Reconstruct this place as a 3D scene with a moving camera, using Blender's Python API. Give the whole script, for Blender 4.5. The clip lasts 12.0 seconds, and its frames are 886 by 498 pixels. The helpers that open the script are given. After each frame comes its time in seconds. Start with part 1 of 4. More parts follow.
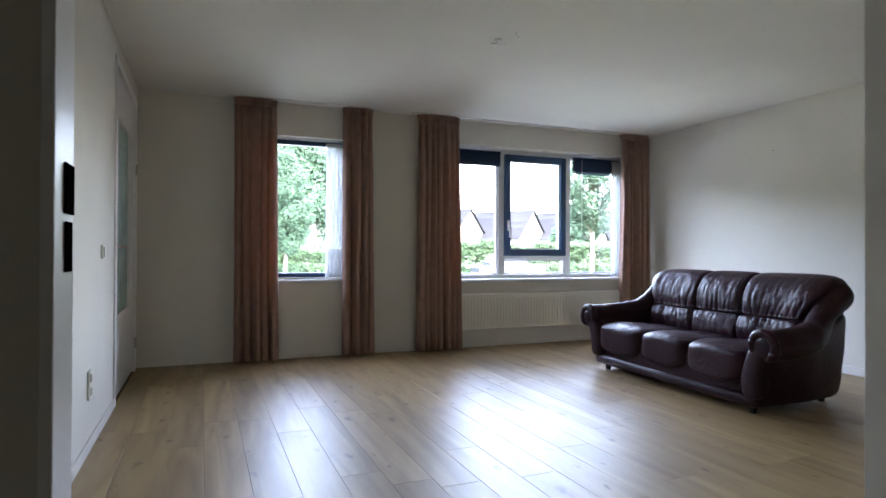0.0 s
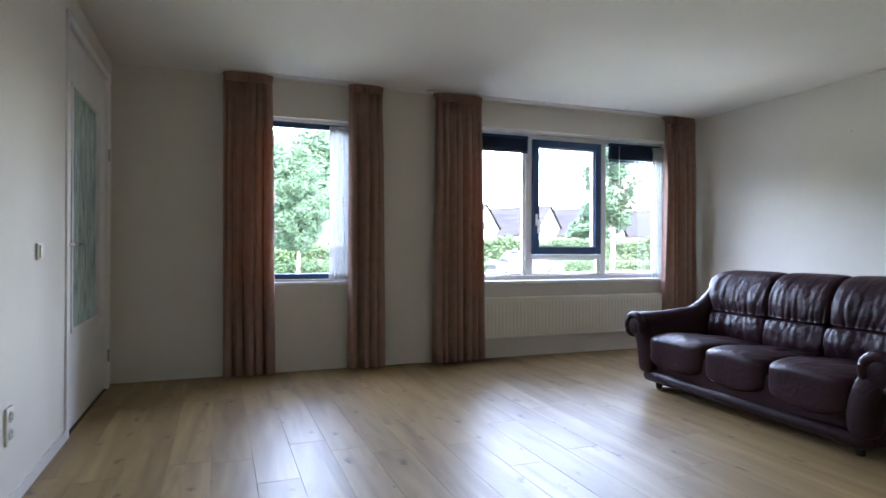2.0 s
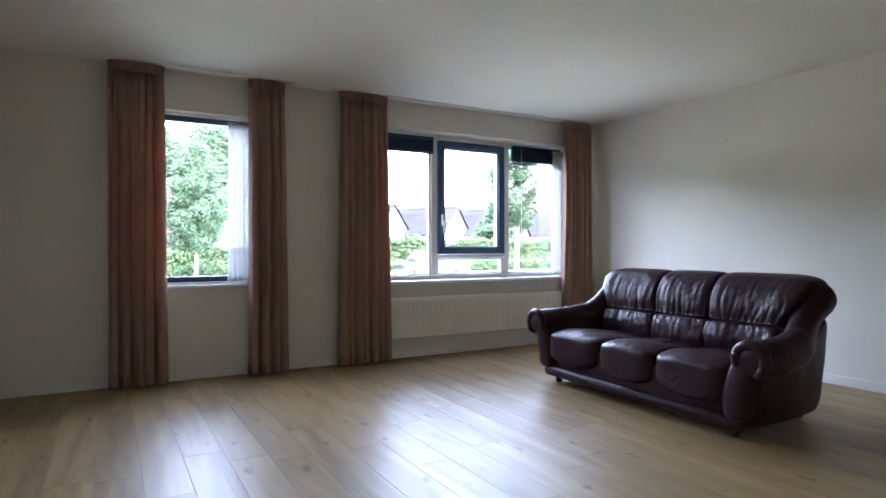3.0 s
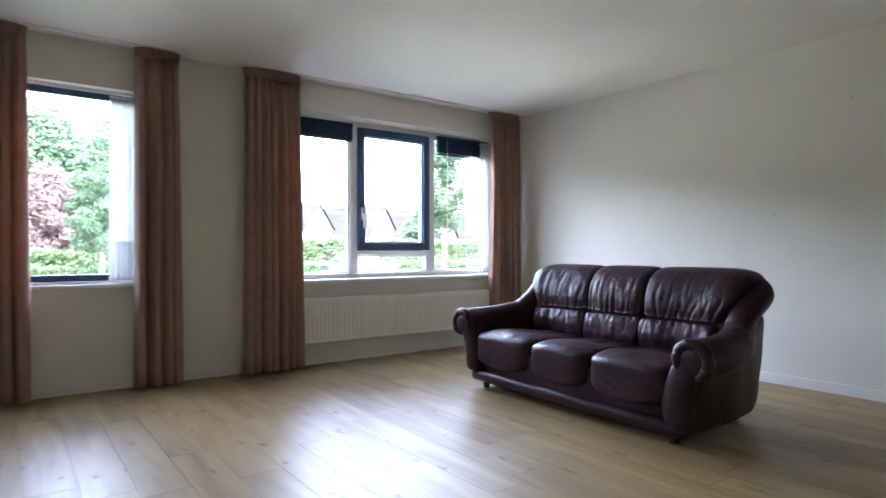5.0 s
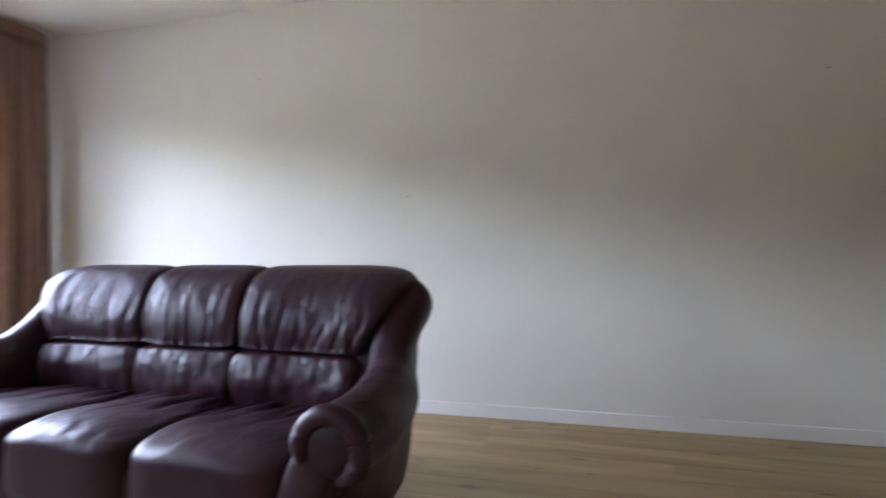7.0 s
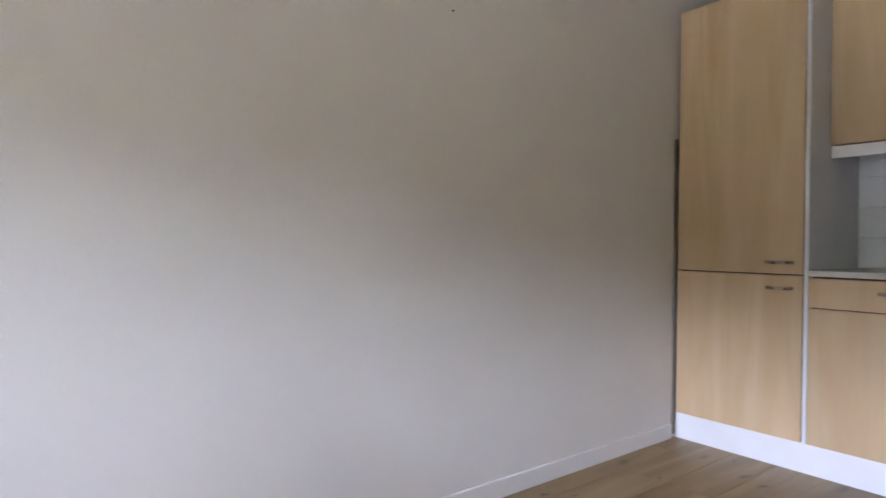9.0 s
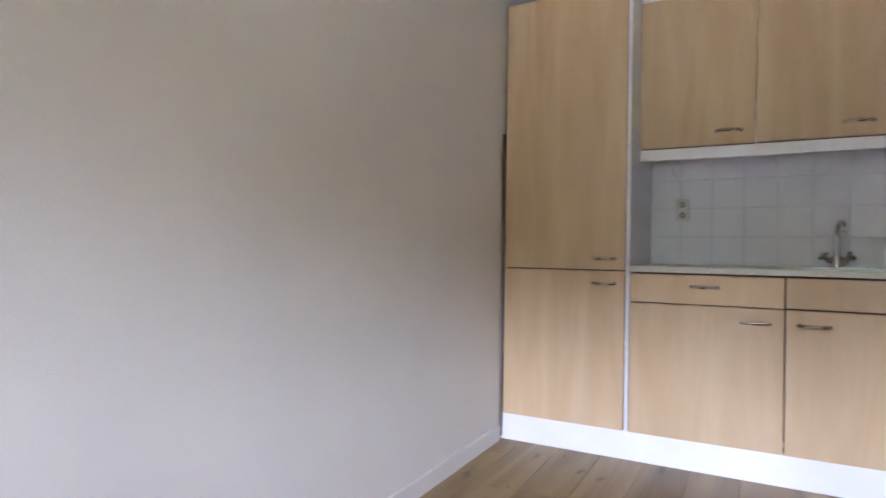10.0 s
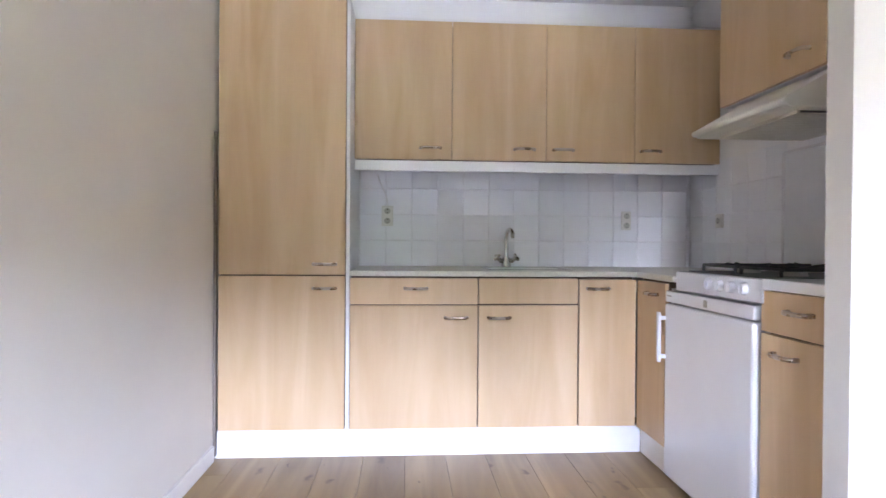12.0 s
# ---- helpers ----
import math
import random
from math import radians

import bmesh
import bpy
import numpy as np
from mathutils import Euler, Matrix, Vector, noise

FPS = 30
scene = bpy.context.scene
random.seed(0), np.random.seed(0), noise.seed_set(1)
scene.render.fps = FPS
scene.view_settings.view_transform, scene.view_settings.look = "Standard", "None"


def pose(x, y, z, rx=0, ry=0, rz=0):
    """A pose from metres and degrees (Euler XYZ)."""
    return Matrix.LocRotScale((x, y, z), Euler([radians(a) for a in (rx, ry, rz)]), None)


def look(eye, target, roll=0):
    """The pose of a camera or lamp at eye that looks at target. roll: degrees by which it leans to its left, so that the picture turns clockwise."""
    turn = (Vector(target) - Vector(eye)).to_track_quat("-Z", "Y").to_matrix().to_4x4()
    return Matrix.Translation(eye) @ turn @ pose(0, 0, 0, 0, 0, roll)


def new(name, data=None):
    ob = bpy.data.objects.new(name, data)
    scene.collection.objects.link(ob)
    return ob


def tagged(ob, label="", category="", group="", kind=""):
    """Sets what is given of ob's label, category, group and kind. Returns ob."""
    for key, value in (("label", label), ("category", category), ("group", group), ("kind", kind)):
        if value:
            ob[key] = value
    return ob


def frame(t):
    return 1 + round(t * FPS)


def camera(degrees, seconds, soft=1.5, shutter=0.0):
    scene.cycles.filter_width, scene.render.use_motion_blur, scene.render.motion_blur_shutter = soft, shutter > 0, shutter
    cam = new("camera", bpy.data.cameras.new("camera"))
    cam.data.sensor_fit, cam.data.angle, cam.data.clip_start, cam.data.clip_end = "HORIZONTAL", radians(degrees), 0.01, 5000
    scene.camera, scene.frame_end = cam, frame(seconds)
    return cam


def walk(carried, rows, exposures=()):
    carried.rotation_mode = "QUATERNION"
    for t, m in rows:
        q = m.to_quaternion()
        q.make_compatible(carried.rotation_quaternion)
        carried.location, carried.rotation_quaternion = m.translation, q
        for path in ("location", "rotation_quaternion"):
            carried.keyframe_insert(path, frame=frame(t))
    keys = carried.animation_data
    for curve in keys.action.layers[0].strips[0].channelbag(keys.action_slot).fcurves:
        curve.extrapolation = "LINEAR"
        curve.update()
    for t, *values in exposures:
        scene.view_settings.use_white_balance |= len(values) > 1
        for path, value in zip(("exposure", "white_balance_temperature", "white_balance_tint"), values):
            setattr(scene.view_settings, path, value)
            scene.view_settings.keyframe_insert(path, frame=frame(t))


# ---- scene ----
cam = camera(73.8, 12.0, shutter=0.4)
PATH = [
    (0, (0.544, -5.926, 1.036), (1.3, -4.074, 1.05), 0.2),
    (0.5, (0.592, -5.745, 1.034), (1.291, -3.871, 1.05), 0.2),
    (1.5, (0.726, -5.241, 1.045), (1.4, -3.358, 1.052), 0.2),
    (2, (0.788, -5.199, 1.054), (1.497, -3.328, 1.055), 0.2),
    (2.5, (0.773, -5.196, 1.058), (1.639, -3.393, 1.058), 0.2),
    (3, (0.809, -5.198, 1.057), (1.798, -3.46, 1.058), -0.1),
    (5, (1.083, -4.869, 1.003), (2.276, -3.263, 1.009), -0.1),
    (5.5, (1.31, -4.542, 0.982), (2.754, -3.159, 0.988), 0.3),
    (6, (1.652, -4.262, 0.99), (3.236, -3.04, 0.997), 0.3),
    (6.5, (2.054, -4.078, 0.986), (3.797, -3.097, 0.984), 0.1),
    (7, (2.44, -3.966, 0.955), (4.361, -3.409, 0.958), -0.4),
    (7.2, (2.579, -3.916, 0.929), (4.55, -3.579, 0.965), -1.1),
    (7.5, (2.828, -3.834, 0.925), (4.825, -3.73, 0.945), -0.8),
    (7.7, (2.996, -3.798, 0.93), (4.995, -3.872, 0.948), -0.4),
    (9.3, (4.266, -3.637, 0.993), (5.664, -5.067, 0.969), 0.5),
    (9.5, (4.386, -3.649, 0.988), (5.656, -5.194, 0.964), 0.4),
    (10, (4.585, -3.69, 0.955), (5.53, -5.453, 0.956), 0.8),
    (10.5, (4.784, -3.673, 0.97), (5.315, -5.601, 0.97), 0.9),
    (11, (4.863, -3.653, 0.973), (5.032, -5.646, 0.981), 0.8),
    (11.5, (4.902, -3.666, 0.968), (4.857, -5.665, 0.986), 0.6),
    (12, (4.842, -3.641, 1.018), (4.714, -5.637, 1.003), 0.4),
]
EXPOSURES = [(0, 6.27, 6530, 17.5), (2.5, 6.24, 6530, 17.5), (5.5, 6.58, 6660, 18), (6.5, 6.77, 6720, 19), (7, 6.86, 6800, 21), (9.4, 7.7, 6580, 29.5), (10.5, 7.97, 6470, 30.5), (11, 8.13, 6390, 31), (12, 8.5, 6260, 30.5)]
walk(cam, [(t, look(eye, target, roll)) for t, eye, target, roll in PATH], EXPOSURES)

# ---- world and light ----
world = bpy.data.worlds.new("overcast_sky")
scene.world = world
world.use_nodes = True
wn = world.node_tree.nodes
sky = wn.new("ShaderNodeTexSky")
sky.sky_type = "NISHITA"
sky.sun_disc = False
sky.sun_elevation, sky.sun_rotation = radians(62), radians(180)
sky.air_density, sky.dust_density, sky.ozone_density = 1.0, 1.5, 1.0
hsv = wn.new("ShaderNodeHueSaturation")
hsv.inputs["Saturation"].default_value = 0.75
world.node_tree.links.new(sky.outputs[0], hsv.inputs["Color"])
world.node_tree.links.new(hsv.outputs[0], wn["Background"].inputs[0])
wn["Background"].inputs[1].default_value = 0.15
sun_data = bpy.data.lights.new("sun", "SUN")
sun_data.energy, sun_data.angle, sun_data.color = 0.2, radians(25), (1.0, 0.97, 0.93)
sun = new("sun", sun_data)
sun.matrix_world = look((3, -16.3, 40), (3, 5, 0))

# ---- plan, in metres ----
EAST, CEIL, KCEIL = 5.735, 2.5, 2.44
SOUTH, SWALL = -5.0, 0.09
KFRONT, KBACK, KWEST = -6.46, -7.06, 3.145
STUB_W, STUB_E, DOOR_W = 2.045, 3.766, 0.366


# ---- materials ----
def mat(name, color, rough=0.5, metal=0.0, vary=0.06, scale=6.0, bump=0.0, bscale=60.0, spec=0.5, stretch=(1, 1, 1), sheen=0.0, per=0.0, coat=0.0):
    m = bpy.data.materials.new(name)
    m.use_nodes = True
    n, l = m.node_tree.nodes, m.node_tree.links
    b = n["Principled BSDF"]
    b.inputs["Roughness"].default_value, b.inputs["Metallic"].default_value = rough, metal
    b.inputs["Specular IOR Level"].default_value = spec
    b.inputs["Sheen Weight"].default_value = sheen
    b.inputs["Coat Weight"].default_value = coat
    co = n.new("ShaderNodeTexCoord")
    mp = n.new("ShaderNodeMapping")
    mp.inputs["Scale"].default_value = stretch
    l.new(co.outputs["Object"], mp.inputs[0])
    big = n.new("ShaderNodeTexNoise")
    big.inputs["Scale"].default_value, big.inputs["Detail"].default_value = scale, 6
    l.new(mp.outputs[0], big.inputs["Vector"])
    hs = n.new("ShaderNodeHueSaturation")
    hs.inputs["Color"].default_value = (*color, 1)
    rg = n.new("ShaderNodeMapRange")
    rg.inputs["To Min"].default_value, rg.inputs["To Max"].default_value = 1 - vary, 1 + vary
    rg.inputs["From Min"].default_value, rg.inputs["From Max"].default_value = 0.3, 0.7
    l.new(big.outputs["Fac"], rg.inputs["Value"])
    val = rg.outputs[0]
    if per:
        oi = n.new("ShaderNodeObjectInfo")
        r2 = n.new("ShaderNodeMapRange")
        r2.inputs["To Min"].default_value, r2.inputs["To Max"].default_value = 1 - per, 1 + per
        l.new(oi.outputs["Random"], r2.inputs["Value"])
        mu = n.new("ShaderNodeMath")
        mu.operation = "MULTIPLY"
        l.new(val, mu.inputs[0]), l.new(r2.outputs[0], mu.inputs[1])
        val = mu.outputs[0]
    l.new(val, hs.inputs["Value"])
    l.new(hs.outputs[0], b.inputs["Base Color"])
    r3 = n.new("ShaderNodeMapRange")
    r3.inputs["To Min"].default_value, r3.inputs["To Max"].default_value = max(rough - 0.05, 0.02), min(rough + 0.06, 1)
    l.new(big.outputs["Fac"], r3.inputs["Value"]), l.new(r3.outputs[0], b.inputs["Roughness"])
    if bump:
        fine = n.new("ShaderNodeTexNoise")
        fine.inputs["Scale"].default_value, fine.inputs["Detail"].default_value = bscale, 4
        l.new(mp.outputs[0], fine.inputs["Vector"])
        bp = n.new("ShaderNodeBump")
        bp.inputs["Strength"].default_value, bp.inputs["Distance"].default_value = bump, 0.01
        l.new(fine.outputs["Fac"], bp.inputs["Height"]), l.new(bp.outputs[0], b.inputs["Normal"])
    return m


def wood(name, dark, light, grain_axis, rough, knots=0.0, per=0.08, scale=1.0, bump=0.05, gloss=0.32):
    """Wood with long grain along one axis, broad cloudy bands, fine fibres and, if asked, knots."""
    m = bpy.data.materials.new(name)
    m.use_nodes = True
    n, l = m.node_tree.nodes, m.node_tree.links
    b = n["Principled BSDF"]
    b.inputs["Specular IOR Level"].default_value = gloss
    co, oi = n.new("ShaderNodeTexCoord"), n.new("ShaderNodeObjectInfo")
    add = n.new("ShaderNodeVectorMath")
    add.operation = "ADD"
    sc = n.new("ShaderNodeVectorMath")
    sc.operation = "SCALE"
    sc.inputs["Scale"].default_value = 37.0
    cmb = n.new("ShaderNodeCombineXYZ")
    l.new(oi.outputs["Random"], cmb.inputs[0]), l.new(oi.outputs["Random"], cmb.inputs[1]), l.new(oi.outputs["Random"], cmb.inputs[2])
    l.new(cmb.outputs[0], sc.inputs[0])
    l.new(co.outputs["Object"], add.inputs[0]), l.new(sc.outputs[0], add.inputs[1])

    def tex(s_along, s_across, detail, dist=0.0):
        mp = n.new("ShaderNodeMapping")
        v = [s_across * scale] * 3
        v[grain_axis] = s_along * scale
        mp.inputs["Scale"].default_value = v
        l.new(add.outputs[0], mp.inputs[0])
        t = n.new("ShaderNodeTexNoise")
        t.inputs["Scale"].default_value, t.inputs["Detail"].default_value, t.inputs["Distortion"].default_value = 1.0, detail, dist
        l.new(mp.outputs[0], t.inputs["Vector"])
        return t.outputs["Fac"]

    broad, fibre = tex(0.7, 6, 4, 1.2), tex(3, 140, 3)
    mix = n.new("ShaderNodeMix")
    mix.data_type = "FLOAT"
    mix.inputs[0].default_value = 0.1
    l.new(broad, mix.inputs[2]), l.new(fibre, mix.inputs[3])
    ramp = n.new("ShaderNodeValToRGB")
    ramp.color_ramp.elements[0].position, ramp.color_ramp.elements[1].position = 0.30, 0.70
    ramp.color_ramp.elements[0].color, ramp.color_ramp.elements[1].color = (*dark, 1), (*light, 1)
    l.new(mix.outputs[0], ramp.inputs[0])
    col = ramp.outputs[0]
    if knots:
        # scattered oval knots, a third of the cells, each in a darker streak of grain
        km0 = n.new("ShaderNodeMapping")
        kv = [7.0] * 3
        kv[grain_axis] = 3.4
        km0.inputs["Scale"].default_value = kv
        warp = n.new("ShaderNodeVectorMath")
        warp.operation = "ADD"
        wsc = n.new("ShaderNodeVectorMath")
        wsc.operation = "SCALE"
        wsc.inputs["Scale"].default_value = 0.5
        wno = n.new("ShaderNodeTexNoise")
        wno.inputs["Scale"].default_value = 14.0
        l.new(add.outputs[0], wno.inputs["Vector"]), l.new(wno.outputs["Color"], wsc.inputs[0])
        l.new(add.outputs[0], km0.inputs[0]), l.new(km0.outputs[0], warp.inputs[0]), l.new(wsc.outputs[0], warp.inputs[1])
        cell = n.new("ShaderNodeTexVoronoi")
        cell.voronoi_dimensions = "2D"
        cell.inputs["Scale"].default_value = 1.0
        l.new(warp.outputs[0], cell.inputs["Vector"])
        few = n.new("ShaderNodeSeparateColor")
        l.new(cell.outputs["Color"], few.inputs[0])
        size = n.new("ShaderNodeMapRange")
        size.inputs["From Min"].default_value, size.inputs["From Max"].default_value = 0.55, 1.0
        size.inputs["To Min"].default_value, size.inputs["To Max"].default_value = 0.02, 0.23
        l.new(few.outputs[0], size.inputs["Value"])
        near = n.new("ShaderNodeMapRange")
        near.interpolation_type = "SMOOTHSTEP"
        near.inputs["From Max"].default_value, near.inputs["To Min"].default_value, near.inputs["To Max"].default_value = 0.1, 1.0, 0.0
        l.new(cell.outputs["Distance"], near.inputs["Value"]), l.new(size.outputs[0], near.inputs["From Max"])
        streak = n.new("ShaderNodeMapRange")
        streak.inputs["From Min"].default_value, streak.inputs["From Max"].default_value = 0.56, 0.78
        streak.inputs["To Max"].default_value = 0.5
        l.new(tex(1.3, 13, 3, 0.6), streak.inputs["Value"])
        kr = n.new("ShaderNodeMath")
        kr.operation = "MAXIMUM"
        l.new(near.outputs[0], kr.inputs[0]), l.new(streak.outputs[0], kr.inputs[1])
        km = n.new("ShaderNodeMix")
        km.data_type = "RGBA"
        kf = n.new("ShaderNodeMath")
        kf.operation = "MULTIPLY"
        kf.inputs[1].default_value = knots
        l.new(kr.outputs[0], kf.inputs[0]), l.new(kf.outputs[0], km.inputs[0])
        l.new(col, km.inputs[6])
        km.inputs[7].default_value = (dark[0] * 0.4, dark[1] * 0.34, dark[2] * 0.3, 1)
        col = km.outputs[2]
    hs = n.new("ShaderNodeHueSaturation")
    r2 = n.new("ShaderNodeMapRange")
    r2.inputs["To Min"].default_value, r2.inputs["To Max"].default_value = 1 - per, 1 + per
    l.new(oi.outputs["Random"], r2.inputs["Value"]), l.new(r2.outputs[0], hs.inputs["Value"]), l.new(col, hs.inputs["Color"])
    l.new(hs.outputs[0], b.inputs["Base Color"])
    rr = n.new("ShaderNodeMapRange")
    rr.inputs["To Min"].default_value, rr.inputs["To Max"].default_value = rough - 0.05, rough + 0.08
    l.new(fibre, rr.inputs["Value"]), l.new(rr.outputs[0], b.inputs["Roughness"])
    bp = n.new("ShaderNodeBump")
    bp.inputs["Strength"].default_value, bp.inputs["Distance"].default_value = bump, 0.004
    l.new(fibre, bp.inputs["Height"]), l.new(bp.outputs[0], b.inputs["Normal"])
    return m


def sheer(name, color, through_weight, rough=0.9, vary=0.05, scale=20, glow=None):
    """Cloth or leaf: diffuse with some light passing through it."""
    m = mat(name, color, rough, vary=vary, scale=scale, bump=0.15, bscale=300, spec=0.2)
    n, l = m.node_tree.nodes, m.node_tree.links
    tr = n.new("ShaderNodeBsdfTranslucent")
    src = n["Principled BSDF"].inputs["Base Color"].links[0].from_socket
    if glow:
        tr.inputs["Color"].default_value = (*glow, 1)
    else:
        l.new(src, tr.inputs["Color"])
    mx = n.new("ShaderNodeMixShader")
    mx.inputs[0].default_value = through_weight
    l.new(n["Principled BSDF"].outputs[0], mx.inputs[1]), l.new(tr.outputs[0], mx.inputs[2])
    l.new(mx.outputs[0], n["Material Output"].inputs[0])
    return m


def glass(name, tint=(1, 1, 1), rough=0.0):
    m = bpy.data.materials.new(name)
    m.use_nodes = True
    n, l = m.node_tree.nodes, m.node_tree.links
    tr, gl, fr, mx = n.new("ShaderNodeBsdfTransparent"), n.new("ShaderNodeBsdfGlossy"), n.new("ShaderNodeFresnel"), n.new("ShaderNodeMixShader")
    tr.inputs[0].default_value = (*tint, 1)
    gl.inputs["Roughness"].default_value = rough
    fr.inputs[0].default_value = 1.45
    l.new(fr.outputs[0], mx.inputs[0]), l.new(tr.outputs[0], mx.inputs[1]), l.new(gl.outputs[0], mx.inputs[2])
    l.new(mx.outputs[0], n["Material Output"].inputs[0])
    return m


def leather(name, color, rough):
    """Soft worn leather: pebbled grain over shallow creases, duller where it is handled."""
    m = mat(name, color, rough, vary=0.22, scale=7, bump=0.10, bscale=190, spec=0.22)
    n, l = m.node_tree.nodes, m.node_tree.links
    co, crease, hump = n.new("ShaderNodeTexCoord"), n.new("ShaderNodeTexNoise"), n.new("ShaderNodeBump")
    crease.inputs["Scale"].default_value, crease.inputs["Detail"].default_value, crease.inputs["Distortion"].default_value = 19, 5, 0.8
    hump.inputs["Strength"].default_value, hump.inputs["Distance"].default_value = 0.34, 0.012
    b = n["Principled BSDF"]
    grain = b.inputs["Normal"].links[0].from_node
    l.new(co.outputs["Object"], crease.inputs["Vector"]), l.new(crease.outputs["Fac"], hump.inputs["Height"])
    l.new(hump.outputs[0], grain.inputs["Normal"])
    return m


M_WALL = mat("wall_paint", (0.69, 0.655, 0.58), 0.85, vary=0.025, scale=2.5, bump=0.12, bscale=220)
M_CEIL = mat("ceiling_paint", (0.76, 0.74, 0.685), 0.9, vary=0.02, scale=2, bump=0.08, bscale=180)
M_KWALL = mat("kitchen_wall_paint", (0.87, 0.86, 0.84), 0.8, vary=0.02, scale=2.5, bump=0.1, bscale=220)
M_WHITE = mat("white_gloss_paint", (0.82, 0.81, 0.785), 0.35, vary=0.02, scale=8, bump=0.03, bscale=90)
M_BASE = mat("off_white_skirting_paint", (0.71, 0.685, 0.635), 0.5, vary=0.03, scale=6)
M_FRAME = mat("white_window_frame", (0.8, 0.8, 0.79), 0.35, vary=0.02, scale=8)
M_NAVY = mat("dark_blue_frame", (0.028, 0.075, 0.165), 0.35, vary=0.12, scale=8)
M_BLIND = mat("dark_blue_blind", (0.024, 0.044, 0.09), 0.9, spec=0.15, vary=0.15, scale=30)
M_FLOOR = wood("oak_laminate", (0.225, 0.14, 0.055), (0.395, 0.274, 0.124), 1, 0.42, knots=0.75, per=0.12, gloss=0.55)
M_JOINT = mat("dark_underfloor", (0.09, 0.06, 0.035), 0.8)
M_CURT = sheer("brown_curtain_cloth", (0.37, 0.238, 0.19), 0.24, vary=0.12, scale=14, glow=(0.42, 0.19, 0.115))
M_VOILE = sheer("white_voile", (0.74, 0.75, 0.75), 0.6)
M_LACE = sheer("white_lace", (0.7, 0.7, 0.69), 0.1)
M_LEATHER = leather("burgundy_leather", (0.027, 0.0074, 0.0122), 0.40)
M_LEATHER2 = leather("burgundy_leather_trim", (0.025, 0.0085, 0.013), 0.40)
M_FOOT = mat("black_wood_foot", (0.015, 0.012, 0.01), 0.5)
M_BEECH = wood("beech_laminate", (0.545, 0.362, 0.195), (0.645, 0.465, 0.28), 2, 0.38, per=0.05, scale=1.2, bump=0.02)
M_CARC = mat("white_melamine", (0.74, 0.74, 0.74), 0.4, vary=0.02)
# dark brown carcass colour stands for the shade in the door gaps
M_CARCSHADE = mat("carcass_gap_shade", (0.13, 0.09, 0.058), 0.7, spec=0.2)
# brown-grey that paints the shadow line between tall cabinet and wall
M_GAPSHADE = mat("wall_gap_shade", (0.19, 0.155, 0.125), 0.7, vary=0.12, scale=14, stretch=(1, 1, 0.2))
M_TOP = mat("speckled_cream_worktop", (0.6, 0.57, 0.48), 0.35, vary=0.12, scale=160)
M_TILE = mat("white_glazed_tile", (0.85, 0.853, 0.86), 0.5, vary=0.006, scale=3, per=0.006)
M_GROUT = mat("pale_grout", (0.8, 0.8, 0.79), 0.9, vary=0.06, scale=60)
M_ENAMEL = mat("white_enamel", (0.75, 0.755, 0.765), 0.22, vary=0.015, scale=5)
M_CHROME = mat("chrome", (0.62, 0.6, 0.57), 0.18, metal=1.0, vary=0.04, scale=20)
M_BRONZE = mat("brushed_dull_metal", (0.45, 0.37, 0.295), 0.27, metal=1.0, vary=0.05, scale=20)
M_BLACK = mat("black_cast_iron", (0.012, 0.012, 0.013), 0.55, vary=0.2, scale=60)
# glossless black for the darkness inside the lock holes
M_HOLE = mat("lock_hole_shade", (0.004, 0.004, 0.004), 1.0, spec=0.0)
M_PLASTIC = mat("cream_plastic", (0.74, 0.72, 0.65), 0.4, vary=0.03)
M_SPLASH = mat("grey_blue_panel", (0.72, 0.735, 0.74), 0.4, vary=0.03)
# darker plastic tone that paints the shade inside a socket
M_SOCKETSHADE = mat("socket_recess_shade", (0.42, 0.40, 0.33), 0.5)
M_HOOD = mat("cream_enamel", (0.76, 0.73, 0.63), 0.35, vary=0.03)
M_GREY = mat("grey_filter_metal", (0.35, 0.33, 0.29), 0.45, metal=0.6)
# near-black that paints the shade between the hood's slats
M_GRILLESHADE = mat("grille_gap_shade", (0.075, 0.07, 0.06), 0.7, vary=0.15, scale=40)
M_PANE = glass("window_glass")
# opaque; pale patchy colour stands for hall light through the greenish glass
M_HAMMER = mat("greenish_glass_hall_light", (0.55, 0.76, 0.73), 0.14, vary=0.35, scale=22, bump=1.0, bscale=45, stretch=(1, 1, 0.3), spec=0.8)
M_GREEN = sheer("tree_leaf", (0.036, 0.066, 0.037), 0.2, vary=0.3, scale=2)
M_REDLEAF = sheer("copper_leaf", (0.075, 0.052, 0.051), 0.2, vary=0.3, scale=2)
M_HEDGE = sheer("hedge_leaf", (0.034, 0.06, 0.026), 0.2, vary=0.3, scale=2)
M_BARK = mat("bark", (0.16, 0.13, 0.10), 0.9, vary=0.25, scale=12, bump=0.5, bscale=30)
M_GRASS = mat("lawn", (0.08, 0.11, 0.05), 0.95, spec=0.1, vary=0.3, scale=3, bump=0.6, bscale=40)
M_PAVE = mat("paving", (0.22, 0.216, 0.208), 0.9, spec=0.1, vary=0.12, scale=1.5, bump=0.2, bscale=30)
M_BRICK = mat("pale_brick", (0.22, 0.205, 0.185), 0.9, vary=0.15, scale=8, bump=0.2, bscale=40)
M_ROOF = mat("grey_roof_tile", (0.0205, 0.021, 0.0225), 0.95, spec=0.0, vary=0.35, scale=1.0, stretch=(0.3, 0.3, 5))
M_DARK = mat("dark_glass", (0.03, 0.035, 0.04), 0.1)
M_CAR = mat("dark_car_paint", (0.02, 0.022, 0.026), 0.2, coat=0.6)
